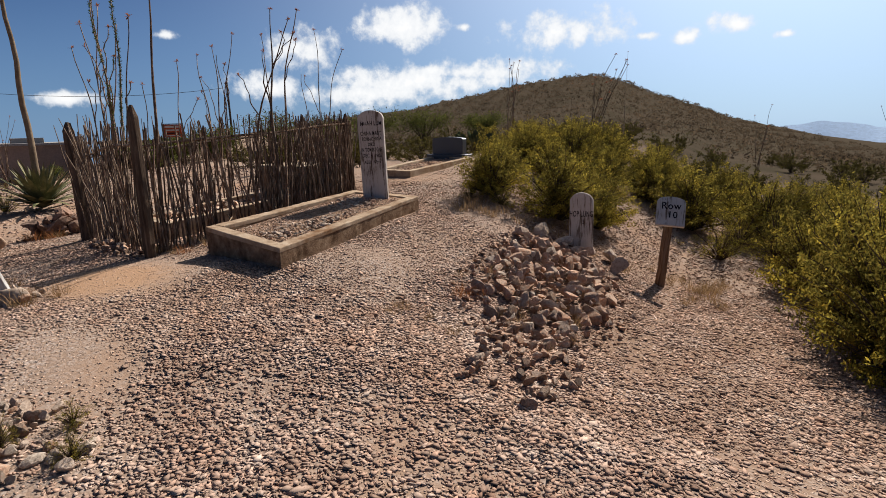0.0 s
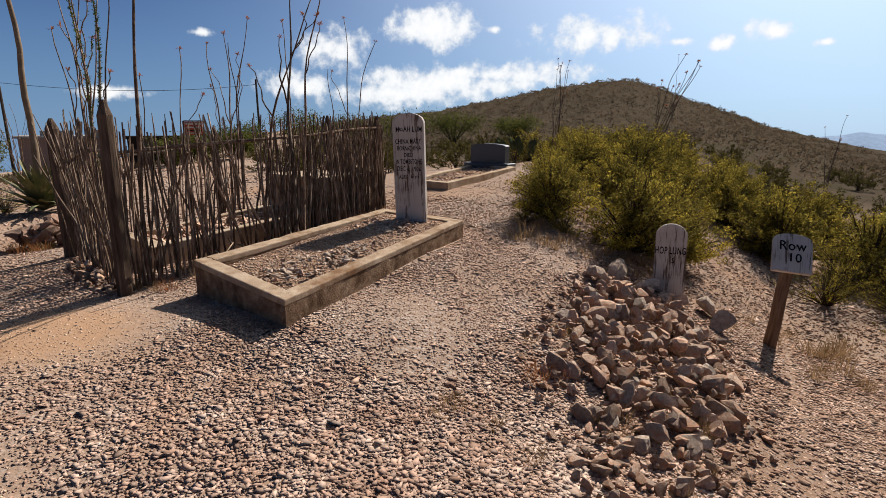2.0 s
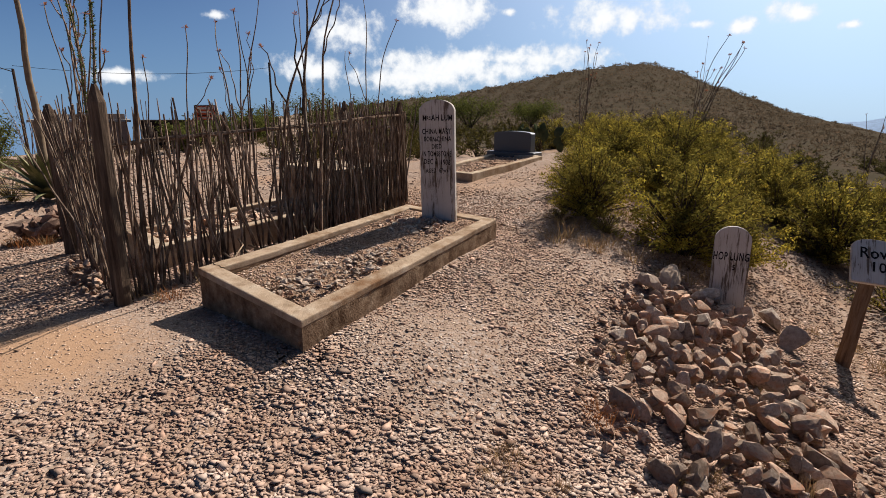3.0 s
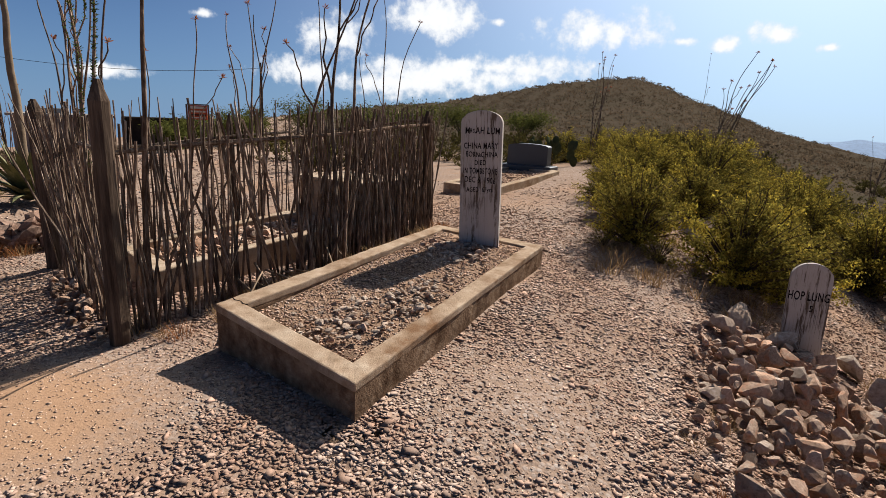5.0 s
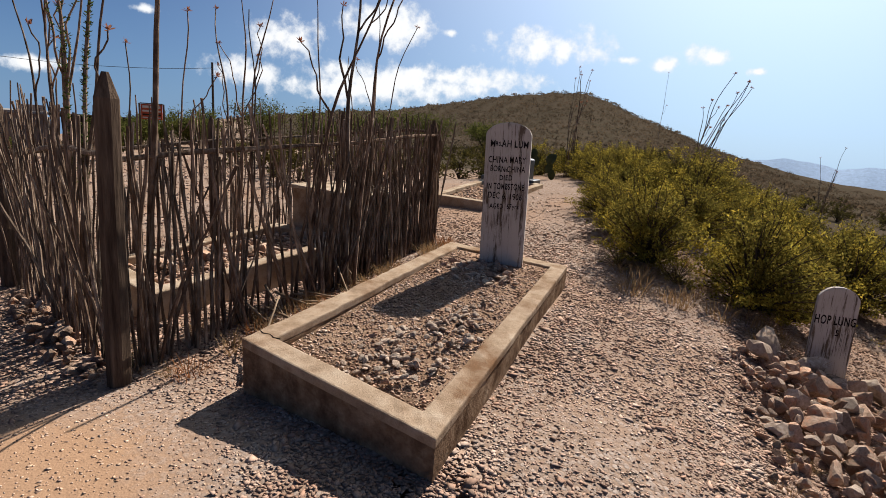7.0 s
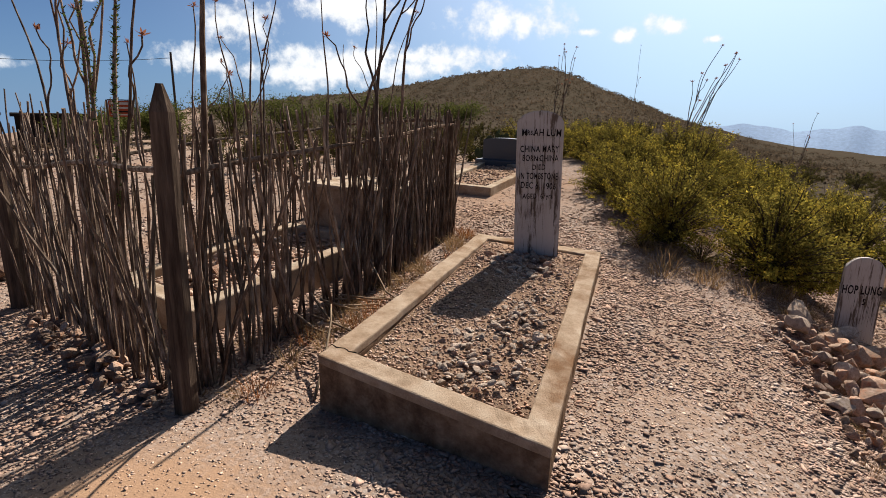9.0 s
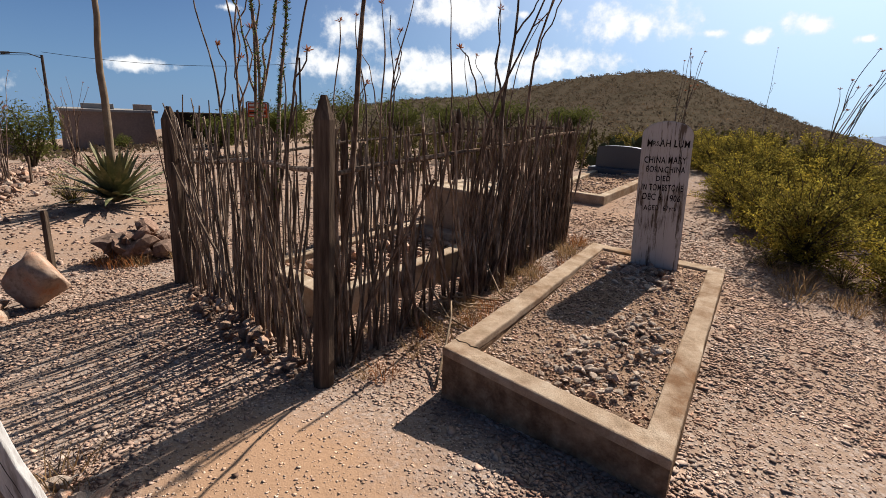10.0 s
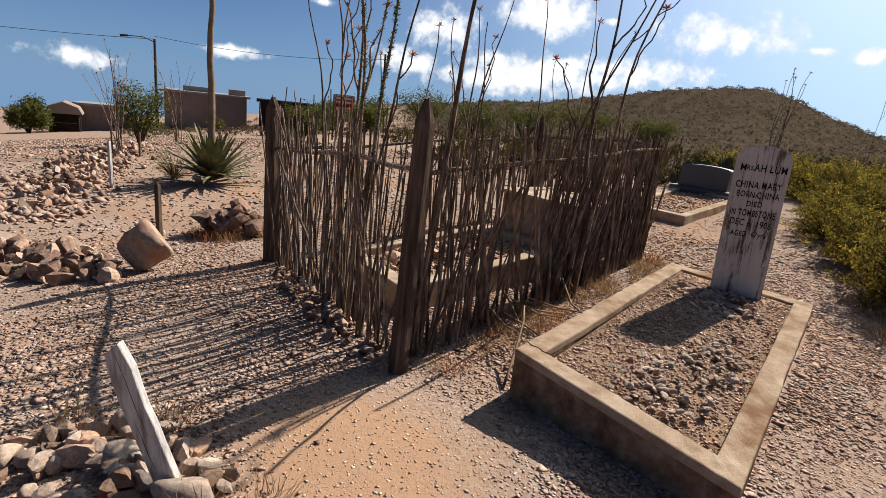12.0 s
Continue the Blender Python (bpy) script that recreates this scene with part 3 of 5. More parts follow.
def fill(name, label, inner, drop, count, sizes, mat, mound=0.0, lift=0.0):
    """Chippings that fill a kerb, on a bed of soil that rises by lift towards its head."""
    a, b, c, d = (np.array(p) for p in inner)
    u, v = rng.uniform(0.01, 0.99, count), rng.uniform(0.01, 0.99, count)
    p = (a * (1 - u[:, None]) + b * u[:, None]) * (1 - v[:, None]) + (d * (1 - u[:, None]) + c * u[:, None]) * v[:, None]
    rise = lambda s, t: mound * np.sin(math.pi * s) * np.sin(math.pi * t) + lift * s
    size = sizes[0] + (sizes[1] - sizes[0]) * rng.uniform(0, 1, count) ** 2.5
    stones(name, p[:, 0], p[:, 1], p[:, 2] - drop + rise(u, v) + size * 0.3, size, mat, label)
    n = 12
    bed = []
    for i in range(n + 1):
        for k in range(n + 1):
            s, t = k / n, i / n
            q = (a * (1 - s) + b * s) * (1 - t) + (d * (1 - s) + c * s) * t
            bed.append((q[0], q[1], q[2] - drop + rise(s, t)))
    g = Geo().add(bed, [(i * (n + 1) + k, i * (n + 1) + k + 1, (i + 1) * (n + 1) + k + 1, (i + 1) * (n + 1) + k) for i in range(n) for k in range(n)])
    ob = new("grave_soil", g.mesh("grave_soil", GRAVESOIL, True))
    thicken = ob.modifiers.new("depth", "SOLIDIFY")
    thicken.thickness, thicken.offset = 0.12, -1
    tagged(ob, "brown soil bed inside a concrete grave kerb", "soil", kind="structure")


KERB = [(0.0, 0.0, 0.29), (-0.10, 2.70, 0.43), (-1.19, 2.68, 0.475), (-1.17, 0.14, 0.385)]
main_kerb, main_inner = capped_kerb("grave_kerb", "weathered tan concrete kerb round a long gravel grave", KERB, 0.125)
fill("grave_chippings", "brown grey stone chippings heaped inside the concrete kerb", main_inner, 0.08, 9000, (0.005, 0.014), CHIP, 0.025, 0.062)


def bed(y):
    """Height of the stones' bed inside the long kerb."""
    return 0.262 + 0.066 * y


heap("grave_stones", "pale angular stones strewn over a gravel grave", -0.60, 1.15, 0.38, 1.0, 2, 0.004, 230, (0.012, 0.034), FLATS + ROCKS[:1], base=bed)
heap("grave_stones", "pale angular stones strewn over a gravel grave", -0.52, 0.85, 0.34, 0.62, 2, 0.008, 140, (0.018, 0.044), FLATS, base=bed)
heap("grave_stones", "grey stones gathered before the tall grave board", -0.66, 2.05, 0.34, 0.34, 2, 0.02, 130, (0.02, 0.052), FLATS + ROCKS[:2], base=bed)


def arch_board(width, height, thick, rise, wave=0.004):
    """An upright plank with a rounded head, its foot at z = 0, facing -y."""
    outline = [(-width / 2, 0), (width / 2, 0), (width / 2, height - rise)]
    for k in range(1, 12):
        a = math.pi * k / 12
        outline.append((width / 2 * math.cos(a), height - rise + rise * math.sin(a)))
    outline.append((-width / 2, height - rise))
    bm = bmesh.new()
    front = [bm.verts.new((x + random.uniform(-wave, wave), -thick / 2, z)) for x, z in outline]
    face = bm.faces.new(front)
    ext = bmesh.ops.extrude_face_region(bm, geom=[face])
    bmesh.ops.translate(bm, vec=(0, thick, 0), verts=[v for v in ext["geom"] if isinstance(v, bmesh.types.BMVert)])
    bmesh.ops.recalc_face_normals(bm, faces=bm.faces)
    bmesh.ops.bevel(bm, geom=[e for e in bm.edges], offset=0.005, segments=2, affect="EDGES")
    return bm


def bm_part(name, bm, mat, parent, label=""):
    me = bpy.data.meshes.new(name)
    bm.to_mesh(me)
    bm.free()
    me.materials.append(mat)
    ob = new(name, me)
    ob.parent = parent
    return tagged(ob, label) if label else ob


def lettering(parent, lines, y, name="lettering"):
    """Painted words on a board's face. Lines: (words, x, z, letter height, squeeze)."""
    for words, x, z, high, squeeze in lines:
        cu = bpy.data.curves.new(name, "FONT")
        cu.body, cu.size, cu.extrude, cu.align_x, cu.offset = words, high * 1.38, 0.0012, "CENTER", high * 0.018
        cu.space_character = 1.12
        tmp = bpy.data.objects.new(name, cu)
        scene.collection.objects.link(tmp)
        bpy.context.view_layer.update()
        me = bpy.data.meshes.new_from_object(tmp.evaluated_get(bpy.context.evaluated_depsgraph_get()))
        bpy.data.objects.remove(tmp)
        me.materials.clear()
        me.materials.append(PAINT)
        for v in me.vertices:
            v.co.x += 0.004 * noise.noise(v.co * 60)
            v.co.y += 0.004 * noise.noise(v.co * 50 + Vector((5, 0, 0)))
        ob = new(name, me)
        ob.parent = parent
        ob.matrix_basis = pose(x, y, z, 90, random.uniform(-2, 2), 0) @ Matrix.Diagonal((squeeze, 1, 1, 1))


def grain_cracks(parent, width, height, y, count):
    """Dark drying cracks, real slivers let into a board's face."""
    g = Geo()
    for _ in range(count):
        x, z, long = random.uniform(-0.45, 0.45) * width, random.uniform(0.05, 0.8) * height, random.uniform(0.06, 0.3) * height
        w = random.uniform(0.0008, 0.0022)
        b = random.uniform(-0.004, 0.004)
        g.add([(x, y, z), (x + w + b * 0.5, y, z + long * 0.5), (x + b, y, z + long), (x - w + b * 0.5, y, z + long * 0.5)], [(0, 1, 2, 3)])
    part("crack", g, PAINT, parent)


board = thing("grave_marker_board", "tall weathered white wooden grave board with painted letters", "grave marker", pose(-0.60, 2.42, 0.36, -1, -1.8, 10))
bm_part("board", arch_board(0.36, 1.215, 0.05, 0.10), WOODGREY, board)
lettering(board, [("M", -0.122, 1.02, 0.056, 0.8), ("RS.", -0.074, 1.028, 0.036, 0.8), ("AH LUM", 0.058, 1.02, 0.056, 0.70), ("CHINA MARY", 0.0, 0.895, 0.052, 0.64), ("BORN", -0.072, 0.825, 0.046, 0.66),
                  ("in", 0.0, 0.825, 0.036, 0.7), ("CHINA", 0.078, 0.825, 0.048, 0.66), ("DIED", 0.0, 0.757, 0.042, 0.75), ("IN TOMBSTONE", 0.0, 0.682, 0.050, 0.56), ("DEC 6, 1906", 0.0, 0.605, 0.050, 0.70),
                  ("AGED  67yrs", 0.0, 0.525, 0.042, 0.68)], -0.0262)
grain_cracks(board, 0.34, 1.15, -0.0268, 22)

# ---------- rock-covered grave with a small board, and the row sign ----------
small = thing("small_grave_board", "short grey weathered wooden grave board among rocks", "grave marker", pose(1.97, 3.36, -0.50, -2, -1.0, 10))
bm_part("board", arch_board(0.30, 0.975, 0.045, 0.12), WOODGREY, small)
lettering(small, [("HOP LUNG", 0.0, 0.665, 0.075, 0.52), ("5", 0.03, 0.575, 0.05, 0.9)], -0.0238)
grain_cracks(small, 0.28, 0.85, -0.0243, 18)

sign = thing("row_sign", "grey wooden row sign sloping back on a leaning square post", "sign", pose(2.93, 3.62, -0.80, 1, 4, 10))
g = Geo()
pts = [(0, 0, 0), (0.006, 0, 0.3), (-0.004, 0, 0.62), (0, 0, 0.98)]
g.tube(pts, [0.068, 0.064, 0.062, 0.06], 4)
soften(part("post", g, WOODTAN, sign, "sun-bleached splintered wooden post"), 0.014)
bm = arch_board(0.33, 0.41, 0.045, 0.07)
bmesh.ops.translate(bm, vec=(0, 0, -0.1), verts=bm.verts)
plate = bm_part("board", bm, WOODGREY, sign)
plate.matrix_basis = pose(0, -0.075, 0.97, -38, 0, 0)
lettering(plate, [("Row", 0.0, 0.13, 0.10, 0.84), ("10", 0.02, 0.01, 0.09, 0.9)], -0.0245)
grain_cracks(plate, 0.38, 0.34, -0.0248, 8)

heap("rock_grave", "low mound of broken pinkish rocks covering a grave", 2.02, 1.75, 0.64, 1.5, 9, 0.15, 300, (0.045, 0.11), ROCKS + PALES[:1])
heap("rock_grave_small_rocks", "small broken rocks filling a low grave mound", 2.02, 1.65, 0.88, 1.75, 9, 0.08, 300, (0.022, 0.055), ROCKS + DARKS[:1])
heap("loose_rocks", "scatter of small broken rocks trailing from a grave", 2.42, -0.15, 0.42, 0.75, 6, 0.03, 120, (0.022, 0.065), ROCKS)
foot = thing("headboard_rocks", "pale rocks wedged round the foot of a board", "rock pile")
rocks_on(foot, [(x, y, float(lie(x, y)) + 0.09, q) for x, y, q in ((1.52, 3.12, 0.17), (2.36, 3.42, 0.15), (2.14, 3.12, 0.11), (1.8, 3.1, 0.12), (2.5, 3.1, 0.14), (1.42, 2.7, 0.14))], PALES)

# ---------- ocotillo stick fence ----------
FENCE = {"a": (-1.89, -0.02), "b": (-4.64, 0.85), "c": (-1.72, 3.36), "d": (-4.02, 4.85)}
fence = thing("ocotillo_fence", "rough fence of dry ocotillo stalks round a grave", "fence")


def fence_post(x, y, z0, z1, r, tx=0.0, ty=0.0):
    n = 7
    g = Geo()
    g.tube([(x + tx * i / n + 0.006 * noise.noise((x, y, i * 1.7)), y + ty * i / n, z0 + (z1 - 0.12 - z0) * i / n) for i in range(n + 1)] + [(x + tx, y + ty, z1)],
           [r * (1.05 - 0.012 * i) for i in range(n + 1)] + [r * 0.28], 8)
    part("post", g, WOODPOST, fence)


fence_post(-1.82, -0.08, -0.12, 1.63, 0.058, 0.02, 0.02)
fence_post(-4.66, 0.80, -0.3, 1.52, 0.075)
fence_post(*FENCE["c"], 0.1, 1.57, 0.055, -0.06, 0.0)
fence_post(*FENCE["d"], 0.0, 1.63, 0.06)
fence_post(-3.2, 4.32, 0.1, 1.5, 0.04)
fence_post(-4.38, 2.8, -0.2, 1.45, 0.045)


def along(p, q, s):
    return p[0] + (q[0] - p[0]) * s, p[1] + (q[1] - p[1]) * s


for p, q, levels in (("a", "c", (1.17,)), ("a", "b", (1.2,)), ("b", "d", (1.17,)), ("c", "d", (1.2, 1.02))):
    for level in levels:
        g = Geo()
        pts = []
        for i in range(9):
            x, y = along(FENCE[p], FENCE[q], i / 8)
            pts.append((x + random.uniform(-0.012, 0.012), y + random.uniform(-0.012, 0.012), float(lie(x, y)) + level + random.uniform(-0.012, 0.012)))
        g.tube(pts, [0.016 + random.uniform(-0.003, 0.003) for _ in pts], 6)
        part("rail", g, BARK, fence, "thin horizontal pole")


def stalk_mesh(seed):
    r = random.Random(seed)
    g = Geo()
    n = 9
    ph, amp = r.uniform(0, 6), r.uniform(0.014, 0.045)
    pts = [(amp * math.sin(ph + 4.2 * i / n) + r.gauss(0, 0.004), amp * math.cos(ph * 1.7 + 3.3 * i / n) + r.gauss(0, 0.004), i / n) for i in range(n + 1)]
    rad = [r.uniform(0.0095, 0.0145) * (1.12 - 0.5 * i / n) * r.uniform(0.8, 1.25) for i in range(n + 1)]
    g.tube(pts, rad, 5)
    return g.mesh("stalk", BARK)


STALKS = [stalk_mesh(i) for i in range(14)]


def stalk_row(p, q, count, dense=None, lean=5, top=(1.12, 1.42), part_of=(0.0, 1.0)):
    for i in range(count):
        s = (i + random.uniform(-0.45, 0.45) + 0.5) / count
        if dense:
            s = dense(s)
        s = part_of[0] + (part_of[1] - part_of[0]) * s
        x, y = along(FENCE[p], FENCE[q], s)
        x, y = x + random.uniform(-0.045, 0.045), y + random.uniform(-0.045, 0.045)
        tall = (random.uniform(*top) - float(lie(x, y))) * (1.0 if random.random() < 0.85 else random.uniform(0.6, 0.92))
        thick = random.uniform(0.58, 1.0)
        tilt = (lean, 0) if random.random() < 0.93 else (16, 0)
        ob = new("stalk", random.choice(STALKS))
        ob.parent = fence
        ob.matrix_basis = pose(x, y, float(lie(x, y)) - 0.04, random.gauss(0, tilt[0] * 0.6), random.gauss(0, tilt[0] * 0.6), random.uniform(0, 360)) @ Matrix.Diagonal((thick, thick, tall, 1))


stalk_row("a", "c", 42, None, 3, (1.26, 1.52), (0.02, 0.27))
stalk_row("a", "c", 8, None, 7, (1.3, 1.6), (0.27, 0.43))
stalk_row("a", "c", 92, None, 6, (1.34, 1.64), (0.43, 0.99))
stalk_row("a", "b", 78, None, 6, (1.24, 1.56), (0.02, 0.955))
stalk_row("c", "d", 46, None, 4, (1.5, 1.7))
stalk_row("b", "d", 36, None, 4, (1.5, 1.7))
# stalks that have slipped and lean along the fence, some out over the ground
for s, across, tip in ((0.36, 24, -5), (0.40, 19, -9), (0.44, 27, -4), (0.34, 15, -3), (0.52, -14, -8), (0.50, 17, -14), (0.24, 11, 2), (0.62, -10, -5)):
    x, y = along(FENCE["a"], FENCE["c"], s)
    ob = new("stalk", random.choice(STALKS))
    ob.parent = fence
    ob.matrix_basis = pose(x + 0.06, y, float(lie(x, y)) - 0.02, across, -tip, 0) @ Matrix.Diagonal((0.95, 0.95, 1.5, 1))


def thin_fill():
    """The many thin sticks woven between the stalks, too close to count."""
    g = Geo()
    for p, q, count in (("a", "c", 64), ("a", "b", 20), ("c", "d", 70), ("b", "d", 40)):
        for _ in range(count):
            s = random.uniform(0.45, 1) if p + q == "ac" else random.random()
            x, y = along(FENCE[p], FENCE[q], min(s, 0.95) if p + q == "ab" else s)
            x, y, z = x + random.gauss(0, 0.03), y + random.gauss(0, 0.03), float(lie(x, y)) - 0.03
            h, a, b = random.uniform(1.05, 1.6) - z, random.gauss(0, 0.09), random.gauss(0, 0.09)
            g.tube([(x + a * k * k + 0.012 * math.sin(7 * k + x * 9), y + b * k * k, z + h * k) for k in (0, 0.25, 0.5, 0.75, 1)], [0.010, 0.009, 0.008, 0.007, 0.004], 4)
    tagged(part("thin_stick", g, BARK, fence), kind="stuff")


thin_fill()


# tall live stalks that grew on from the fence, and free ocotillos
def ocotillo_stem(o, x, y, z, tall, lx, ly, r, leafy=0.0, flower=True, forks=(), wob=0.035):
    """One wavy stem as a part of o, with its side wands (start, length, lean x, lean y), leaves and flower head."""
    g, leaves, flowers = Geo(), Geo(), Geo()

    def wand(p0, up, dx, dy, r0, r1, first):
        n = 16 if first else 9
        ph, pts, rad = random.uniform(0, 6), [], []
        for i in range(n + 1):
            s = i / n
            bend = s ** 1.9 if first else s ** 0.8
            kink = wob * s * (math.sin(ph + 6.5 * s) + 0.5 * math.sin(ph * 2 + 15 * s))
            pts.append((p0[0] + dx * bend + kink, p0[1] + dy * bend + kink * 0.6, p0[2] + up * s))
            rad.append(max(r1, (r0 + (r1 - r0) * s) * random.uniform(0.88, 1.14)))
        g.tube(pts, rad, 6)
        if leafy:
            for _ in range(int(leafy * up * 130)):
                k = random.uniform(0.35 if first else 0.0, 1) * n
                i = min(n - 1, int(k))
                p = Vector(pts[i]).lerp(Vector(pts[i + 1]), k - i)
                a = random.uniform(0, math.tau)
                d = Vector((math.cos(a), math.sin(a), random.uniform(0.2, 1.2))).normalized() * random.uniform(0.018, 0.036)
                side = d.cross(Vector((0, 0, 1))).normalized() * 0.008
                b = p + d.normalized() * r0 * 0.4
                leaves.add([b, b + d * 0.5 + side, b + d, b + d * 0.5 - side], [(0, 1, 2, 3)])
        if flower:
            tip = Vector(pts[-1])
            for _ in range(16):
                d = Vector((random.gauss(0, 1), random.gauss(0, 1), random.uniform(-0.2, 1.6))).normalized() * random.uniform(0.02, 0.055)
                side = d.cross(Vector((0.2, 0.5, 1))).normalized() * 0.007
                flowers.add([tip, tip + d * 0.6 + side, tip + d, tip + d * 0.6 - side], [(0, 1, 2, 3)])
        return pts, rad

    pts, rad = wand((x, y, z), tall, lx, ly, r, 0.0045, True)
    for start, up, dx, dy in forks:
        i = int(start * 16)
        wand(pts[i], up, dx, dy, rad[i] * 0.75, 0.004, False)
    part("stem", g, BARK, o, shade=True)
    if leaves.n:
        tagged(part("leaf", leaves, OCOLEAF, o), kind="stuff")
    if flowers.n:
        tagged(part("flower_head", flowers, FLOWER, o, "dry reddish flower tip"), kind="stuff")


def ocotillo(label, stems, group="tall fence ocotillos", name="tall_ocotillo"):
    """Stems: (x, y, height, lean x, lean y, radius, leafiness, flower, side wands)."""
    o = thing(name, label, "ocotillo", group=group)
    for x, y, tall, lx, ly, r, leafy, flower, forks in stems:
        ocotillo_stem(o, x, y, float(lie(x, y)) - 0.05, tall, lx, ly, r, leafy, flower, forks)
    return o


ocotillo("tall dark forked ocotillo growing in the stick fence",
         [(-1.72, 1.78, 2.75, -0.02, 0.1, 0.026, 0.0, True, ((0.58, 0.7, -0.12, 0.0), (0.75, 0.4, 0.18, 0.1))),
          (-1.68, 1.85, 2.7, 0.32, 0.1, 0.019, 0.0, True, ((0.7, 0.5, 0.12, 0.1),)),
          (-1.85, 1.45, 2.6, 0.48, 0.35, 0.019, 0.0, True, ((0.62, 0.5, -0.28, 0.0), (0.85, 0.3, 0.25, 0.05)))])
ocotillo("single thick dark ocotillo stem beside the corner post",
         [(-1.92, 0.2, 3.3, 0.2, 0.12, 0.023, 0.0, True, ((0.86, 0.4, 0.12, 0.0), (0.86, 0.4, -0.1, 0.0)))])
ocotillo("leafy green ocotillo stems rising from the stick fence",
         [(-2.72, 0.28, 2.9, -0.16, 0.1, 0.017, 1.0, True, ((0.6, 0.6, 0.15, 0.0),)), (-2.64, 0.26, 2.8, 0.18, 0.12, 0.02, 1.6, False, ()),
          (-2.85, 0.32, 3.0, -0.05, 0.1, 0.016, 0.3, True, ((0.6, 0.7, -0.2, 0.0), (0.72, 0.5, 0.15, 0.0))),
          (-3.0, 0.36, 2.7, -0.35, 0.15, 0.014, 0.0, True, ((0.55, 0.6, -0.12, 0.1), (0.7, 0.5, 0.12, 0.0))),
          (-3.1, 0.38, 2.9, -0.1, 0.2, 0.014, 0.0, True, ((0.6, 0.5, 0.2, 0.0),)), (-3.25, 0.42, 2.5, -0.55, 0.2, 0.013, 0.0, True, ((0.66, 0.5, 0.1, 0.0),)),
          (-2.55, 0.22, 2.6, 0.32, 0.1, 0.014, 0.0, True, ((0.6, 0.45, 0.14, 0.0),)), (-2.9, 0.33, 2.6, 0.25, 0.1, 0.013, 0.0, False, ())])
ocotillo("cluster of bare flowering ocotillo stems behind the fence",
         [(-3.5, 2.35, 2.6, 0.05, 0.1, 0.017, 0.0, True, ((0.62, 0.7, -0.22, 0.0), (0.6, 0.6, 0.2, 0.1))), (-3.45, 2.4, 2.75, 0.3, 0.1, 0.015, 0.0, True, ((0.65, 0.6, 0.15, 0.0),)),
          (-3.55, 2.3, 2.5, -0.22, 0.1, 0.014, 0.0, True, ((0.6, 0.55, -0.12, 0.0),)), (-3.4, 2.45, 2.45, 0.15, -0.1, 0.013, 0.0, False, ())])
ocotillo("thin curving ocotillo wand with a red flower tip",
         [(-3.5, 1.6, 2.35, 0.12, 0.1, 0.012, 0.0, True, ((0.62, 0.5, 0.3, 0.1),)), (-3.7, 1.4, 2.1, -0.25, 0.1, 0.011, 0.0, True, ())])
ocotillo("thin curving ocotillo wand with a red flower tip",
         [(-2.95, 3.0, 2.75, -0.18, 0.05, 0.013, 0.0, True, ())])
ocotillo("pair of slender ocotillo wands at the back of the fence",
         [(-3.3, 4.5, 3.0, 0.0, 0.1, 0.014, 0.0, True, ((0.55, 0.7, -0.3, 0.0),)), (-3.25, 4.52, 2.6, 0.5, 0.1, 0.013, 0.0, True, ()), (-3.8, 4.75, 2.3, -0.1, 0.1, 0.011, 0.0, False, ())])

heap("fence_foot_stones", "dark cobbles heaped along the foot of the fence", -3.15, 0.28, 1.25, 0.14, -18, 0.05, 120, (0.025, 0.065), ROCKS + DARKS)


def stick(label, points, r):
    o = thing("fallen_stick", label, "stick", group="fallen sticks")
    g = Geo()
    g.tube([Vector(p) + Vector((0, 0, float(lie(p[0], p[1])))) for p in points], [r * (1 - 0.12 * i) for i in range(len(points))], 6)
    part("stick", g, STRAWSTICK, o, shade=True)


stick("dry bent branch leaning over the corner of a kerb", [(-1.245, 0.20, 0.01), (-1.30, 0.34, 0.07), (-1.38, 0.52, 0.13), (-1.44, 0.66, 0.22), (-1.53, 0.80, 0.25)], 0.010)
for i in range(9):
    s = random.uniform(0.15, 0.6)
    x, y = along(FENCE["a"], FENCE["c"], s)
    dx, dy = random.uniform(0.15, 0.45), random.uniform(-0.35, 0.35)
    stick("dry broken ocotillo stick fallen beside the fence", [(x + 0.05, y, 0.02 + random.uniform(0, 0.25)), (x + 0.05 + dx * 0.5, y + dy * 0.5 + 0.02, 0.04), (x + 0.05 + dx, y + dy, 0.012)], 0.009)

# ---------- the grave inside the fence ----------
INNER = [(-2.40, 0.52, 0.27), (-2.12, 2.50, 0.40), (-3.30, 2.72, 0.36), (-3.62, 0.90, 0.21)]
inner_kerb, in_inner = kerb("grave_kerb", "pale concrete kerb round the fenced grave", INNER, 0.14, mat=PALECONCRETE)
fill("grave_chippings", "rough stones inside the fenced grave kerb", in_inner, 0.07, 900, (0.015, 0.05), CHIP, 0.04)
heap("grave_rocks", "loose reddish rocks lying in the fenced grave", -2.86, 1.65, 0.42, 0.78, -8, 0.10, 90, (0.04, 0.10), ROCKS + PALES[:1], base=0.20)
tomb = thing("grave_vault", "low box-shaped tan concrete vault with a planked lid", "grave vault", pose(-2.55, 3.02, 0.33, 0, 0, -9))
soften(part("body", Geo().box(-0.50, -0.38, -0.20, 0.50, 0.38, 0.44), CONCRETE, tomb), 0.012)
for i in range(6):
    soften(part("lid_board", Geo().box(-0.54 + i * 0.18, -0.42, 0.444, -0.54 + i * 0.18 + 0.172, 0.42, 0.478), PALECONCRETE, tomb), 0.006)

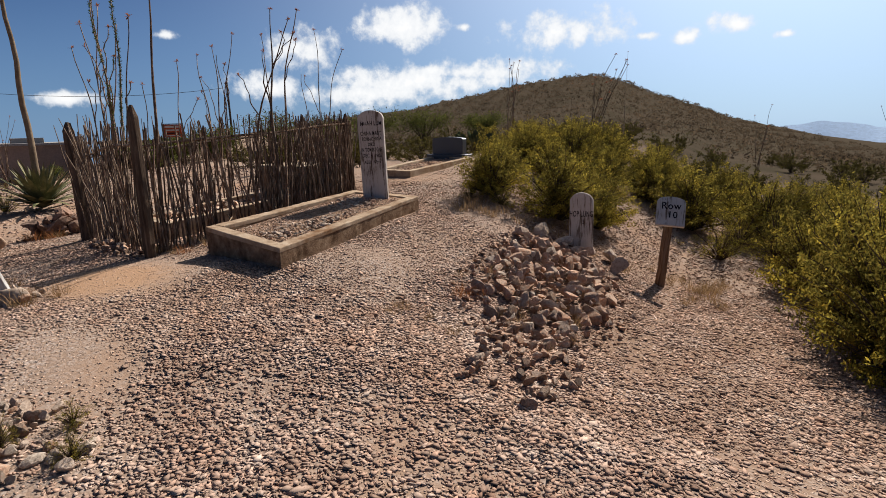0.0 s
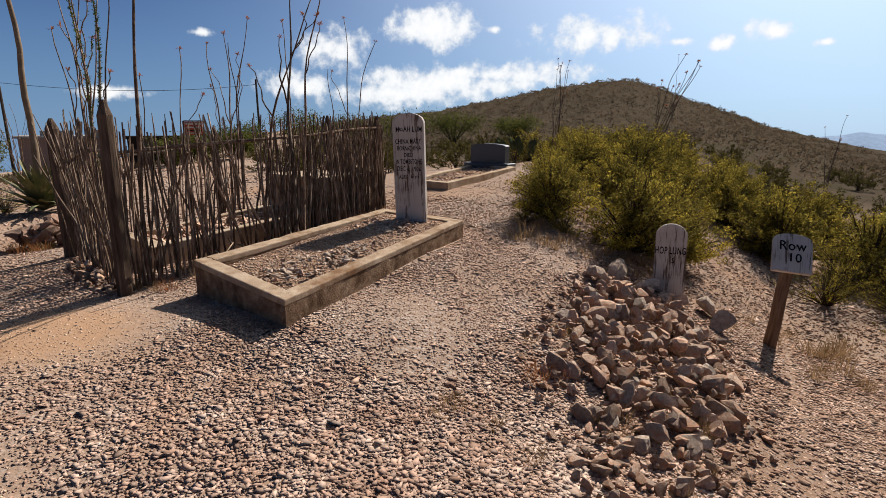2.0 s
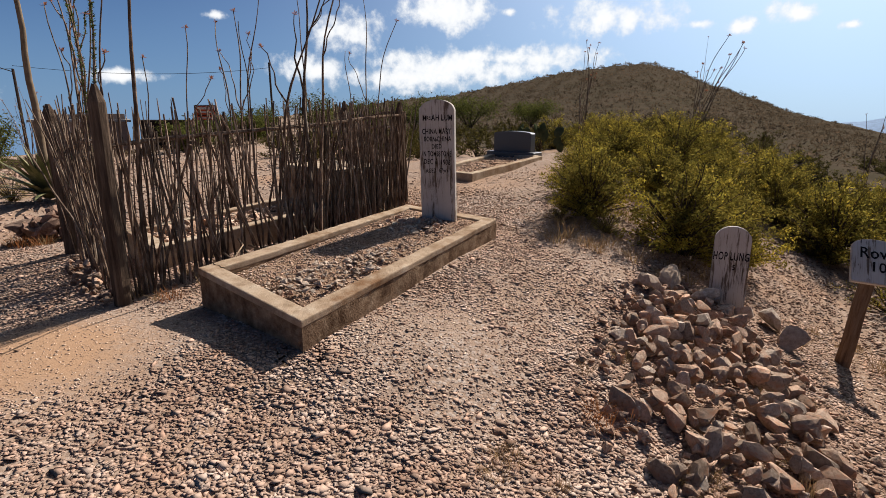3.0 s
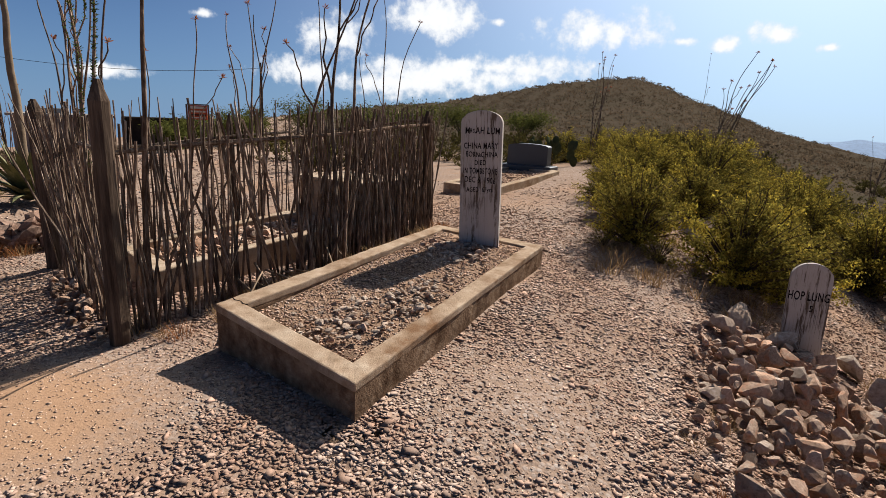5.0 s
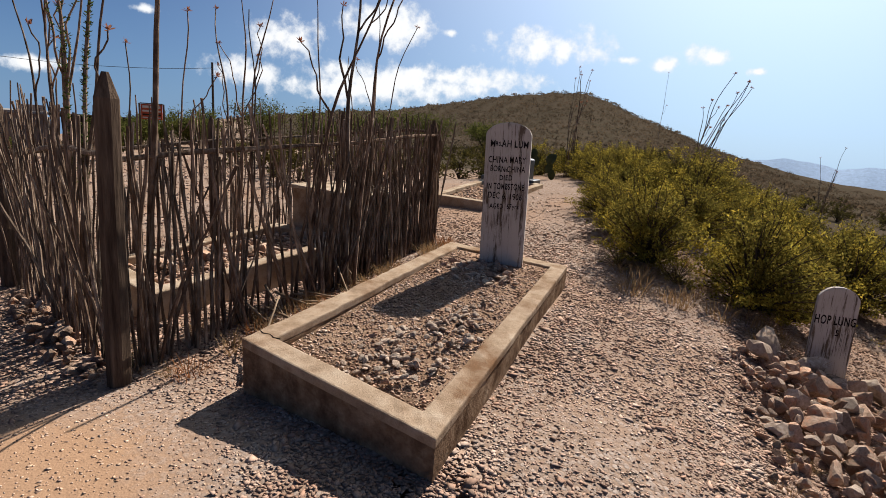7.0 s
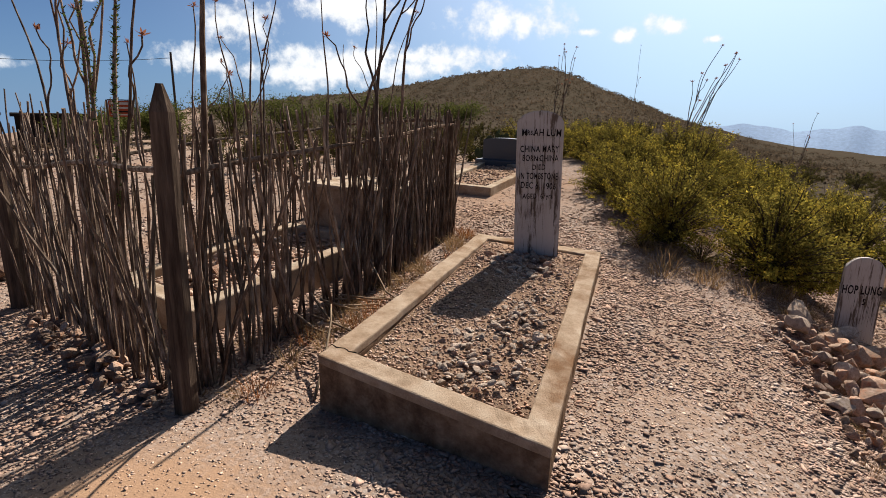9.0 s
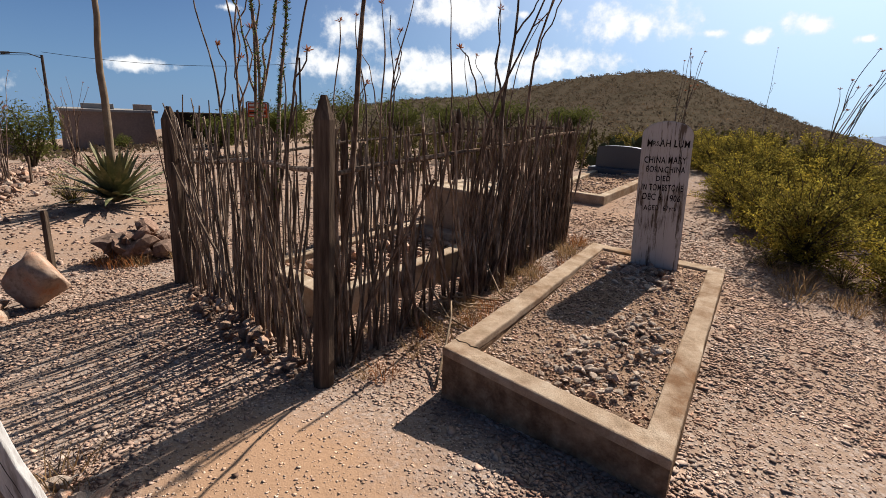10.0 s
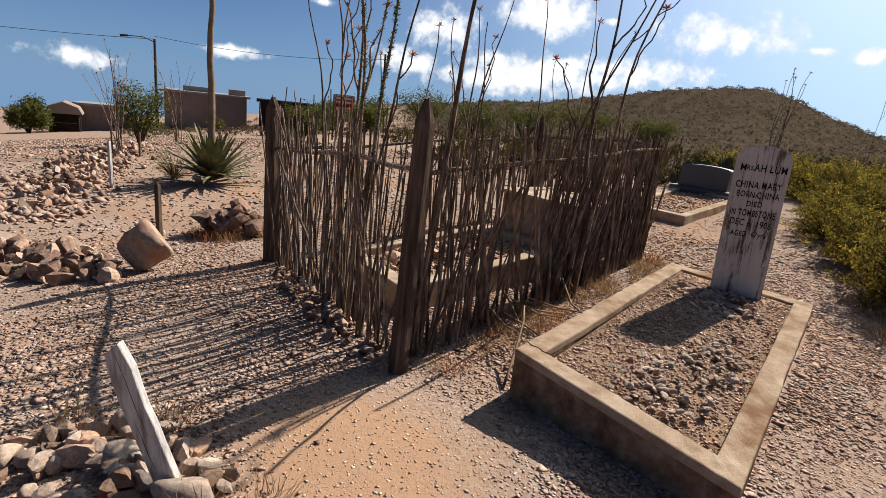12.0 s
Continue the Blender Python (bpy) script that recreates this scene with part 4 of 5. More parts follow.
# ---------- the grave beyond, with a granite stone ----------
FARK = [(-1.93, 5.5, 0.50), (-1.80, 8.15, 0.62), (-3.0, 8.4, 0.62), (-2.95, 5.75, 0.49)]
far_kerb, far_inner = kerb("grave_kerb", "low pale concrete kerb of a grave with a granite headstone", FARK, 0.13, mat=PALECONCRETE)
fill("grave_chippings", "grey gravel filling the kerb before a granite stone", far_inner, 0.06, 900, (0.012, 0.035), CHIP, 0.02)
stone = thing("granite_headstone", "dark grey polished granite headstone on a rough base", "headstone", pose(-2.52, 8.35, 0.50, 0, 0, -3))
soften(part("base", Geo().box(-0.55, -0.20, -0.1, 0.55, 0.20, 0.17), GRANITE, stone), 0.02, 3)
bm = arch_board(0.86, 0.42, 0.2, 0.05)
bmesh.ops.translate(bm, vec=(0, 0, 0.165), verts=bm.verts)
bm_part("tablet", bm, GRANITE, stone)


# ---------- shrubs ----------
def shrub_meshes(seed, tall, wide, twigs, leaves, leaf, leaf_mat, low=0.3):
    """Twigs fanning from the root and a ragged crown of small leaves along them."""
    r = np.random.default_rng(seed)
    g = Geo()
    ends = []
    for i in range(twigs):
        a, up = r.uniform(0, math.tau), math.asin(r.uniform(0.08, 1.0))
        size = r.uniform(0.58, 1.12)
        ex, ey, ez = wide * math.cos(up) * math.cos(a) * size, wide * math.cos(up) * math.sin(a) * size, tall * (0.16 + 0.84 * math.sin(up)) * size
        pts = []
        for k in range(6):
            s = k / 5
            q = s ** 1.3
            pts.append((ex * q + r.normal(0, 0.018) * s, ey * q + r.normal(0, 0.018) * s, ez * (1.35 * s - 0.35 * s * s) - 0.03))
        g.tube(pts, [0.011 * (1 - 0.8 * k / 5) for k in range(6)], 4, False)
        ends.append(pts)
    ends = np.array(ends)
    which, s = r.integers(0, twigs, leaves), r.uniform(low, 1.0, leaves) ** 0.6 * 4.999
    i = s.astype(int)
    p = ends[which, i] * (1 - (s - i))[:, None] + ends[which, np.minimum(i + 1, 5)] * (s - i)[:, None]
    clump = r.normal(0, 1, (twigs * 5, 3)) * np.array([0.07, 0.07, 0.06]) * (wide / 0.6)
    p = p + clump[which * 5 + i] * 0.8 + r.normal(0, 0.024, (leaves, 3)) * (wide / 0.6)
    d = r.normal(0, 1, (leaves, 3)) + np.array([0, 0, 0.6])
    d /= np.linalg.norm(d, axis=1)[:, None]
    e = np.cross(d, r.normal(0, 1, (leaves, 3)))
    e /= np.linalg.norm(e, axis=1)[:, None]
    size = leaf * r.uniform(0.6, 1.3, leaves)[:, None]
    v = np.stack([p - d * size, p + e * size * 0.45, p + d * size, p - e * size * 0.45], 1).reshape(-1, 3)
    v[:, 2] = np.maximum(v[:, 2], 0.0)
    k = 4 * np.arange(leaves)[:, None]
    tris = np.concatenate([k + np.array([0, 1, 2]), k + np.array([0, 2, 3])])
    return g.mesh("branch", TWIG), fast_mesh("foliage", v, tris, leaf_mat)


NEAR = [shrub_meshes(i, 0.97, 0.62, 130, 13000, 0.0165, LEAF, 0.36) for i in range(4)]
THICK = [shrub_meshes(10 + i, 1.0, 0.64, 130, 16000, 0.0165, LEAF, 0.2) for i in range(2)]
SPARSE = [shrub_meshes(30 + i, 0.85, 0.6, 55, 3200, 0.012, LEAF) for i in range(2)]
BRUSH = [shrub_meshes(60 + i, 0.9, 0.75, 18, 1300, 0.032, FARLEAF) for i in range(3)]


def shrub(kind, x, y, s, h, name, label, group, sink=0.03):
    o = thing(name, label, "shrub", pose(x, y, float(lie(x, y)) - sink, 0, 0, random.uniform(0, 360)) @ Matrix.Diagonal((s, s, h, 1)), group)
    for nm, me in zip(("branch", "foliage"), kind):
        ob = tagged(new(nm, me), kind="stuff")
        ob.parent = o
    return o


CREO = "yellow-green creosote bush beside the gravel path"
for i, (x, y, s, h) in enumerate([(0.42, 4.05, 0.95, 0.98), (1.42, 4.2, 1.22, 1.08), (1.85, 4.8, 0.95, 1.0), (0.05, 5.2, 0.85, 0.75), (0.8, 6.0, 1.0, 0.85), (1.6, 6.0, 1.0, 0.9), (-1.0, 9.7, 1.1, 0.85), (-1.4, 11.0, 1.2, 0.9), (-2.0, 12.2, 1.3, 1.0), (-0.3, 10.9, 1.2, 0.9), (-3.2, 12.6, 1.3, 1.0),
                                  (-0.35, 6.2, 0.8, 0.75), (-0.1, 7.4, 1.0, 0.9), (-0.5, 8.6, 1.0, 0.9), (0.8, 7.4, 1.2, 1.1), (-0.7, 10.2, 1.1, 0.9), (0.5, 9.0, 1.2, 1.0),
                                  (3.05, 7.6, 1.45, 1.3), (4.3, 7.9, 1.4, 1.2), (2.2, 8.8, 1.2, 1.1), (5.4, 7.2, 1.3, 1.2), (6.2, 5.6, 1.3, 1.2)]):
    shrub(NEAR[i % 4], x, y, s, h, "creosote_bush", CREO, "creosote bushes")
for i, (x, y, s, h) in enumerate([(5.0, 1.75, 1.1, 1.4), (5.05, 2.7, 1.25, 1.6), (5.05, 3.7, 1.3, 1.7), (4.75, 5.0, 1.1, 1.3), (5.7, 1.1, 1.3, 1.6), (6.1, 2.4, 1.4, 1.7), (6.1, 3.9, 1.4, 1.7), (5.9, 5.0, 1.3, 1.5)]):
    shrub(THICK[i % 2], x, y, s, h, "creosote_bush", "thick creosote bush with deep shade under it", "creosote bushes")
for i, (x, y, s, h) in enumerate([(0.75, 3.62, 0.42, 0.42), (0.2, 3.7, 0.4, 0.38), (3.6, 5.9, 0.85, 0.95), (4.4, 6.2, 1.0, 1.1), (3.9, 6.9, 0.9, 1.0), (5.1, 6.4, 1.1, 1.2)]):
    shrub(SPARSE[i % 2], x, y, s, h, "creosote_bush", "thin half-bare creosote bush on gravel", "creosote bushes")
for i in range(30):
    x, y = (random.uniform(0.0, 7.5), random.uniform(8.2, 11.0)) if i < 20 else (random.uniform(6.6, 8.8), random.uniform(-1.0, 6.5))
    shrub(NEAR[i % 4], x, y, random.uniform(0.85, 1.3), random.uniform(0.8, 1.2), "creosote_bush", "yellow-green creosote bush in the brush below the graves", "creosote bushes")
count = 0
while count < 150:
    r0 = 6.2 + 26 * random.random() ** 1.5
    a = radians(random.uniform(-62, 22))
    x, y = r0 * math.sin(-a) + 1.0, r0 * math.cos(a)
    if x < -0.9 + 0.04 * y and y < 9.5 or y < 7.0 and x < 5:
        continue
    shrub(random.choice(BRUSH + NEAR[:1] if r0 < 11 else BRUSH), x, y, random.uniform(0.7, 1.25), random.uniform(0.6, 1.05), "desert_brush", "dull green desert brush on the slope", "desert brush")
    count += 1
for i in range(46):
    a, r0 = radians(random.uniform(16, 50)), random.uniform(11, 30)
    shrub(random.choice(BRUSH), -r0 * math.sin(a), r0 * math.cos(a), random.uniform(0.8, 1.3), random.uniform(0.7, 1.2), "desert_brush", "dull green desert brush on the slope", "desert brush")


def build_far_scrub():
    """Bushes on the hill, too many to count: ragged tufts of triangles."""
    n, k = 42000, 8
    a = np.radians(rng.uniform(-30, 75, n))
    r = 26 + 215 * rng.uniform(0, 1, n) ** 0.8
    x, y = -r * np.sin(a), r * np.cos(a)
    z = lie(x, y)
    s = rng.uniform(0.3, 0.95, n) ** 1.7 * (0.42 + 0.0024 * r)
    c = np.stack([x, y, z], -1)[:, None] + rng.normal(0, 1, (n, k, 3)) * s[:, None, None] * np.array([0.45, 0.45, 0.2]) + np.array([0, 0, 0.35]) * s[:, None, None]
    t = c[:, :, None] + rng.normal(0, 0.22, (n, k, 3, 3)) * s[:, None, None, None]
    tris = np.arange(n * k * 3).reshape(-1, 3)
    tagged(new("hillside_scrub", fast_mesh("hillside_scrub", t.reshape(-1, 3), tris, HILLSCRUB)), "dark scrub dotted over the far hillside", "scrub", kind="stuff")


build_far_scrub()

# free-standing ocotillos
for x, y, tall, n, spread, shift in ((0.75, 9.4, 2.35, 8, 0.42, 0.34), (-2.1, 11.5, 2.5, 7, 0.45, 0.3), (4.6, 19, 2.6, 4, 0.6, 0), (9, 22, 3.0, 4, 0.7, 0), (-1.0, 24, 4.4, 1, 0.1, 0), (-5.2, 30, 3.8, 1, 0.1, 0),
                                      (-13.6, 2.3, 2.5, 12, 0.75, -0.1), (-17.5, 5.3, 2.7, 9, 0.7, 0)):
    ocotillo("bare grey ocotillo with long wand-like stems",
             [(x + random.gauss(0, 0.06), y + random.gauss(0, 0.06), tall * random.uniform(0.7, 1.05), random.uniform(-1, 1) * spread + shift, random.uniform(-0.8, 0.8) * spread, 0.013, 0.0, True,
               ((0.6, 0.4, 0.12, 0.1),) if k % 3 == 0 else ()) for k in range(n)], "free ocotillos", "ocotillo")


# ---------- dry grass ----------
def grass_mesh(seed, mat, blades=70, tall=0.16, wide=0.09):
    r = random.Random(seed)
    g = Geo()
    for _ in range(blades):
        a, q = r.uniform(0, math.tau), r.uniform(0, 1) ** 0.5 * wide
        b = Vector((math.cos(a) * q, math.sin(a) * q, -0.01))
        d = Vector((math.cos(a) * r.uniform(0.1, 0.8) + r.gauss(0, 0.3), math.sin(a) * r.uniform(0.1, 0.8) + r.gauss(0, 0.3), 1.0)).normalized() * tall * r.uniform(0.4, 1.1)
        w = Vector((-math.sin(a), math.cos(a), 0)) * 0.0022
        droop = Vector((d.x, d.y, -abs(d.z) * 0.25)) * 0.4
        g.add([b - w, b + w, b + d * 0.6 + w * 0.7, b + d * 0.6 - w * 0.7, b + d + droop], [(0, 1, 2, 3), (3, 2, 4)])
    return g.mesh("dry_grass", mat)


TUFTS = [grass_mesh(i, STRAW) for i in range(3)]
RUSTY = [grass_mesh(9, RUST, 60, 0.13, 0.08)]


def tuft(x, y, s, kinds=TUFTS, label="dry straw-coloured grass tuft"):
    ob = new("grass_tuft", random.choice(kinds))
    ob.matrix_world = pose(x, y, float(lie(x, y)), 0, 0, random.uniform(0, 360)) @ Matrix.Diagonal((s, s, s, 1))
    tagged(ob, label, "grass", "grass tufts")


for i in range(46):
    s = random.random()
    x, y = along(FENCE["a"], FENCE["c"], s)
    tuft(x + random.uniform(-0.15, 0.4), y + random.uniform(-0.1, 0.1), random.uniform(0.5, 1.1), TUFTS + (RUSTY if random.random() < 0.3 else []))
for x, y in ((1.55, 0.62), (1.7, 0.75), (1.62, 0.55)):
    tuft(x, y, 0.9, RUSTY, "rust-coloured dry weed among rocks")
for x, y, q in ((-1.52, 3.25, 1.3), (-1.56, 3.42, 1.0), (-6.0, 0.78, 1.9), (-6.3, 0.82, 1.7), (-5.75, 0.9, 1.6), (-5.9, -0.75, 1.6), (-1.5, 1.05, 1.0), (-1.46, 1.22, 1.1), (-1.55, 1.4, 0.9)):
    tuft(x, y, q, RUSTY, "rust-coloured dry grass tuft on gravel")
for i in range(40):
    x, y = random.uniform(0.2, 3.8), random.uniform(3.0, 4.6)
    tuft(x, y, random.uniform(0.7, 1.7))
for i in range(22):
    x, y = 1.98 + random.uniform(-0.75, 0.7), random.uniform(-0.2, 2.3)
    tuft(x, y, random.uniform(0.5, 0.9))
for x, y in ((-1.45, -1.45), (-1.4, -1.2), (-2.2, -1.25), (-2.6, -1.55), (-6.1, -0.95), (-5.7, -0.75), (-6.4, 1.1), (-5.6, 1.35), (-6.0, 1.0), (-5.5, 1.5), (-5.85, 0.85), (-6.7, 0.95), (-5.7, 0.95), (-6.5, 0.8)):
    tuft(x, y, random.uniform(0.8, 1.5))

# ---------- rocks, stakes and plants on the open side ----------
heap("stone_row", "row of brown rocks edging an old grave", -6.35, -0.88, 1.35, 0.40, 14, 0.24, 150, (0.06, 0.16), ROCKS + DARKS)
boulder = tagged(new("boulder", rock_mesh("boulder", 77, ROCK, 3, 0.95, 0.32, 9, 0.58)), "rounded tan boulder leaning over beside a stake", "boulder")
boulder.matrix_world = pose(-5.26, -0.2, -0.04, 10, 25, 20) @ Matrix.Diagonal((0.30, 0.27, 0.30, 1))
heap("dark_rock_pile", "small pile of dark red rocks with dry grass", -6.25, 1.2, 0.50, 0.36, 20, 0.34, 44, (0.12, 0.25), DARKS)
heap("stone_border", "broad strip of pale rocks edging the far path", -14.0, 2.1, 5.6, 0.75, 153, 0.14, 300, (0.05, 0.13), ROCKS + DARKS + PALES[:2])
def border_stones():
    n = 1500
    u, v = rng.uniform(-6.2, 6.2, n), rng.normal(0, 0.42, n)
    c, s = math.cos(radians(153)), math.sin(radians(153))
    x, y = -14.0 + u * c - v * s, 2.1 + u * s + v * c
    size = 0.025 + 0.07 * rng.uniform(0, 1, n) ** 2
    stones("border_stones", x, y, lie(x, y) + size * 0.3, size, GRAVEL, "small loose stones filling the rocky border strip", flat=0.7)


border_stones()
heap("corner_rocks", "pale rocks ringing a leaning plank", -2.1, -1.52, 0.62, 0.27, 22, 0.06, 100, (0.03, 0.085), COBBLES[:1] + PALES + ROCKS[:4])
cob = tagged(new("boulder", rock_mesh("boulder", 81, PALEROCK, 3, 0.8, 0.2, 5, 0.7)), "smooth pinkish grey cobble at the foot of a plank", "boulder")
cob.matrix_world = pose(-1.62, -1.42, 0.03, 0, 10, 50) @ Matrix.Diagonal((0.135, 0.10, 0.11, 1))
heap("foreground_rocks", "small pale stones round low weeds at the path edge", 0.55, -2.42, 0.50, 0.26, 8, 0.02, 80, (0.02, 0.06), PALES + ROCKS[:3])


def stake(name, label, x, y, z1, r, mat, lx=0.0, ly=0.0, chamfer=0.02):
    o = thing(name, label, "stake")
    z0 = float(lie(x, y)) - 0.1
    g = Geo()
    g.tube([(x + lx * s, y + ly * s, z0 + (z1 - z0) * s) for s in (0, 0.3, 0.65, 1 - chamfer)] + [(x + lx * 1.0, y + ly, z1)], [r, r * 0.97, r, r * 0.95, r * 0.6], 4)
    soften(part("stake", g, mat, o), r * 0.12)


def leaning_plank(base, top, wide, thick):
    """A split flat plank with a worn, slanting head."""
    o = thing("leaning_plank", "split whitewashed plank leaning out of a rock ring", "plank")
    base, top = Vector(base), Vector(top)
    d = (top - base).normalized()
    side = d.cross(Vector((0.55, -0.83, 0.1))).normalized()
    n = side.cross(d)
    g, v, k = Geo(), [], 9
    for i in range(k + 1):
        q = i / k
        c = base.lerp(top, q) + side * 0.006 * noise.noise((q * 5, 1, 2)) + n * 0.01 * math.sin(2.2 * q)
        w = wide * (1.0 - 0.10 * q + 0.06 * noise.noise((q * 7, 4, 4))) * (0.7 if i == k else 1.0)
        for u, h in ((-1, -1), (1, -1), (1, 1), (-1, 1)):
            v.append(c + side * u * w / 2 + n * h * thick / 2 + d * (0.02 * u if i == k else 0))
    f = [(4 * i + j, 4 * i + (j + 1) % 4, 4 * i + 4 + (j + 1) % 4, 4 * i + 4 + j) for i in range(k) for j in range(4)] + [(3, 2, 1, 0), (4 * k, 4 * k + 1, 4 * k + 2, 4 * k + 3)]
    soften(part("board", g.add(v, f), WHITEWOOD, o), 0.005)
    cut = Geo()
    for u, q0, q1 in ((0.12, 0.5, 0.97), (-0.2, 0.25, 0.6)):
        pts = [base.lerp(top, q0 + (q1 - q0) * j / 6) + n * (thick / 2 + 0.01 * math.sin(2.2 * (q0 + (q1 - q0) * j / 6))) + side * (u * wide * 0.8 + 0.0015 * math.sin(j * 2.0)) for j in range(7)]
        cut.tube(pts, [0.0005, 0.001, 0.0014, 0.0014, 0.0012, 0.001, 0.0005], 4)
    tagged(part("crack", cut, PAINT, o, "dark drying crack"), kind="stuff")


leaning_plank((-1.73, -1.40, -0.10), (-1.82, -1.57, 0.64), 0.105, 0.036)
stake("grave_stake", "short dark wooden grave stake by a boulder", -5.5, 0.02, 0.54, 0.034, WOODPOST, -0.02, 0.0)
stake("grave_stake", "thin pale wooden stake among stones", -10.3, 1.1, 0.42, 0.035, WHITEWOOD, -0.03, 0.0)
stake("grave_stake", "thin dark stake near a tree", -13.4, 2.7, 0.30, 0.03, WOODPOST)
stake("grave_stake", "dark splintered stake at a rock ring", -2.55, -1.88, 0.35, 0.04, WOODPOST, 0.0, 0.05)


def agave(x, y, size):
    o = thing("agave", "large spiky agave with dry yellow lower blades and a tall stalk", "agave", pose(x, y, float(lie(x, y))))
    for i in range(90):
        s = i / 90
        a, up = i * 2.399963, radians(8 + 72 * s + random.uniform(-6, 6))
        long = size * random.uniform(0.8, 1.1) * (1.0 - 0.15 * s)
        g = Geo()
        v, f = [], []
        for k in range(6):
            q = k / 5
            bend = up + (0.25 - q * 0.35) * (1 - s)
            d = Vector((math.cos(a) * math.cos(bend), math.sin(a) * math.cos(bend), math.sin(bend)))
            c = d * long * q + Vector((0, 0, 0.06))
            w = Vector((-math.sin(a), math.cos(a), 0)) * size * 0.064 * (0.75 + 0.9 * q - 1.62 * q * q)
            n = d.cross(w).normalized() * (0.014 * (1 - q))
            v += [c - w, c - n * 0.8, c + w, c + n]
        for k in range(5):
            for j in range(4):
                f.append((4 * k + j, 4 * k + (j + 1) % 4, 4 * k + 4 + (j + 1) % 4, 4 * k + 4 + j))
        g.add(v, f)
        part("blade", g, AGAVE, o)
    g = Geo()
    g.tube([(0.03 * math.sin(i * 1.1), 0.02 * math.cos(i * 1.7), 0.1 + 5.2 * i / 12) for i in range(13)], [0.075 - 0.004 * i for i in range(13)], 8)
    part("flower_stalk", g, STALK, o, "tall bare brown flower stalk", True)


agave(-9.75, 2.65, 1.2)
shrub(SPARSE[0], -10.6, 2.3, 0.7, 0.9, "cholla_bush", "dark twiggy cholla bush beside the agave", "")

# prickly pear beyond the fence
pear = thing("prickly_pear", "clump of dark prickly pear pads behind the graves", "cactus", pose(-2.9, 10.2, float(lie(-2.9, 10.2))))
for i in range(26):
    bm = bmesh.new()
    bmesh.ops.create_uvsphere(bm, u_segments=10, v_segments=7, radius=0.11)
    bmesh.ops.scale(bm, vec=(0.85, 0.2, 1.15), verts=bm.verts)
    ob = bm_part("pad", bm, CACTUS, pear)
    ob.matrix_basis = pose(random.uniform(-0.8, 0.8), random.uniform(-0.4, 0.4), random.uniform(0.08, 0.6), random.uniform(-25, 25), random.uniform(-40, 40), random.uniform(0, 180))

# low weeds at the start of the path
for x, y, s in ((0.68, -2.2, 0.18), (0.3, -2.5, 0.22), (0.58, -2.48, 0.19), (0.96, -2.36, 0.2)):
    shrub(SPARSE[1], x, y, s, s * 1.1, "low_weed", "small grey-green weed at the path edge", "low weeds", 0.0)


# ---------- buildings and poles in the distance ----------
def siding_building(name, label, p, q, z0, z1, deep, ribs=True):
    """A long low building: its front runs from p to q, with ribbed metal siding and a flat roof with a lip."""
    o = thing(name, label, "building")
    p, q = Vector((*p, 0)), Vector((*q, 0))
    d = (q - p).normalized()
    n = Vector((d.y, -d.x, 0))
    if n.dot(-p) < 0:
        n = -n
    m = Matrix(((d.x, -n.x, 0, p.x), (d.y, -n.y, 0, p.y), (0, 0, 1, 0), (0, 0, 0, 1)))
    long = (q - p).length
    part("wall", Geo().box(0, 0, z0 - 1.2, long, deep, z1, m), SIDING, o)
    if ribs:
        g = Geo()
        for i in range(int(long / 0.45)):
            g.box(i * 0.45, -0.03, z0 - 0.2, i * 0.45 + 0.07, -0.002, z1 - 0.05, m)
        part("siding_ribs", g, SIDING, o)
    part("roof", Geo().box(-0.25, -0.3, z1, long + 0.25, deep + 0.3, z1 + 0.16, m), ROOFING, o)
    return o, m, long


bld, BM, LONG = siding_building("brown_building", "long low brown metal-sided building with a flat roof", (-41.6, 14.6), (-39.1, 19.7), -2.1, 0.62, 6.0)
part("roof_box", Geo().box(1.2, 1.5, 0.75, 3.2, 3.0, 1.15, BM), ROOFING, bld, "pale rooftop unit")
part("roof_box", Geo().box(4.4, 0.5, 0.75, 5.6, 1.2, 1.2, BM), SIDING, bld, "brown parapet step")
low, LM, LL = siding_building("low_wing", "low brown wing of the building with a dark sloping roof", (-44.4, 9.9), (-43.1, 12.4), -3.0, -0.9, 2.0)
carport = thing("carport", "dark open-fronted shed beside the building", "shed")
CM = Matrix.Translation((-38.5, 20.4, 0)) @ Matrix.Rotation(radians(60), 4, "Z")
part("back_wall", Geo().box(0, -3.0, -2.2, 3.6, -2.8, 0.6, CM), DARKSHED, carport)
part("side_wall", Geo().box(0, -2.8, -2.2, 0.15, 0, 0.6, CM), DARKSHED, carport)
part("side_wall", Geo().box(3.45, -2.8, -2.2, 3.6, 0, 0.6, CM), DARKSHED, carport)
part("roof", Geo().box(-0.2, -3.2, 0.6, 3.8, 0.3, 0.78, CM), DARKSHED, carport)

hut = thing("garden_shed", "small grey barn-roofed shed with an open porch", "shed", pose(-42.2, 8.5, -2.4, 0, 0, 72) @ Matrix.Diagonal((0.78, 0.78, 0.9, 1)))
part("wall", Geo().box(-1.1, 0.4, -0.6, 1.1, 2.4, 1.25), DARKSHED, hut)
g = Geo()
prof = [(-1.35, 1.1), (-1.05, 1.6), (0, 1.95), (1.05, 1.6), (1.35, 1.1)]
g.add([(x, y, z) for y in (-0.5, 2.5) for x, z in prof], [(i, i + 1, 6 + i, 5 + i) for i in range(4)] + [(0, 1, 2, 3, 4), (9, 8, 7, 6, 5), (0, 4, 9, 5)])
part("roof", g, SIDING, hut, "grey-brown gambrel roof")
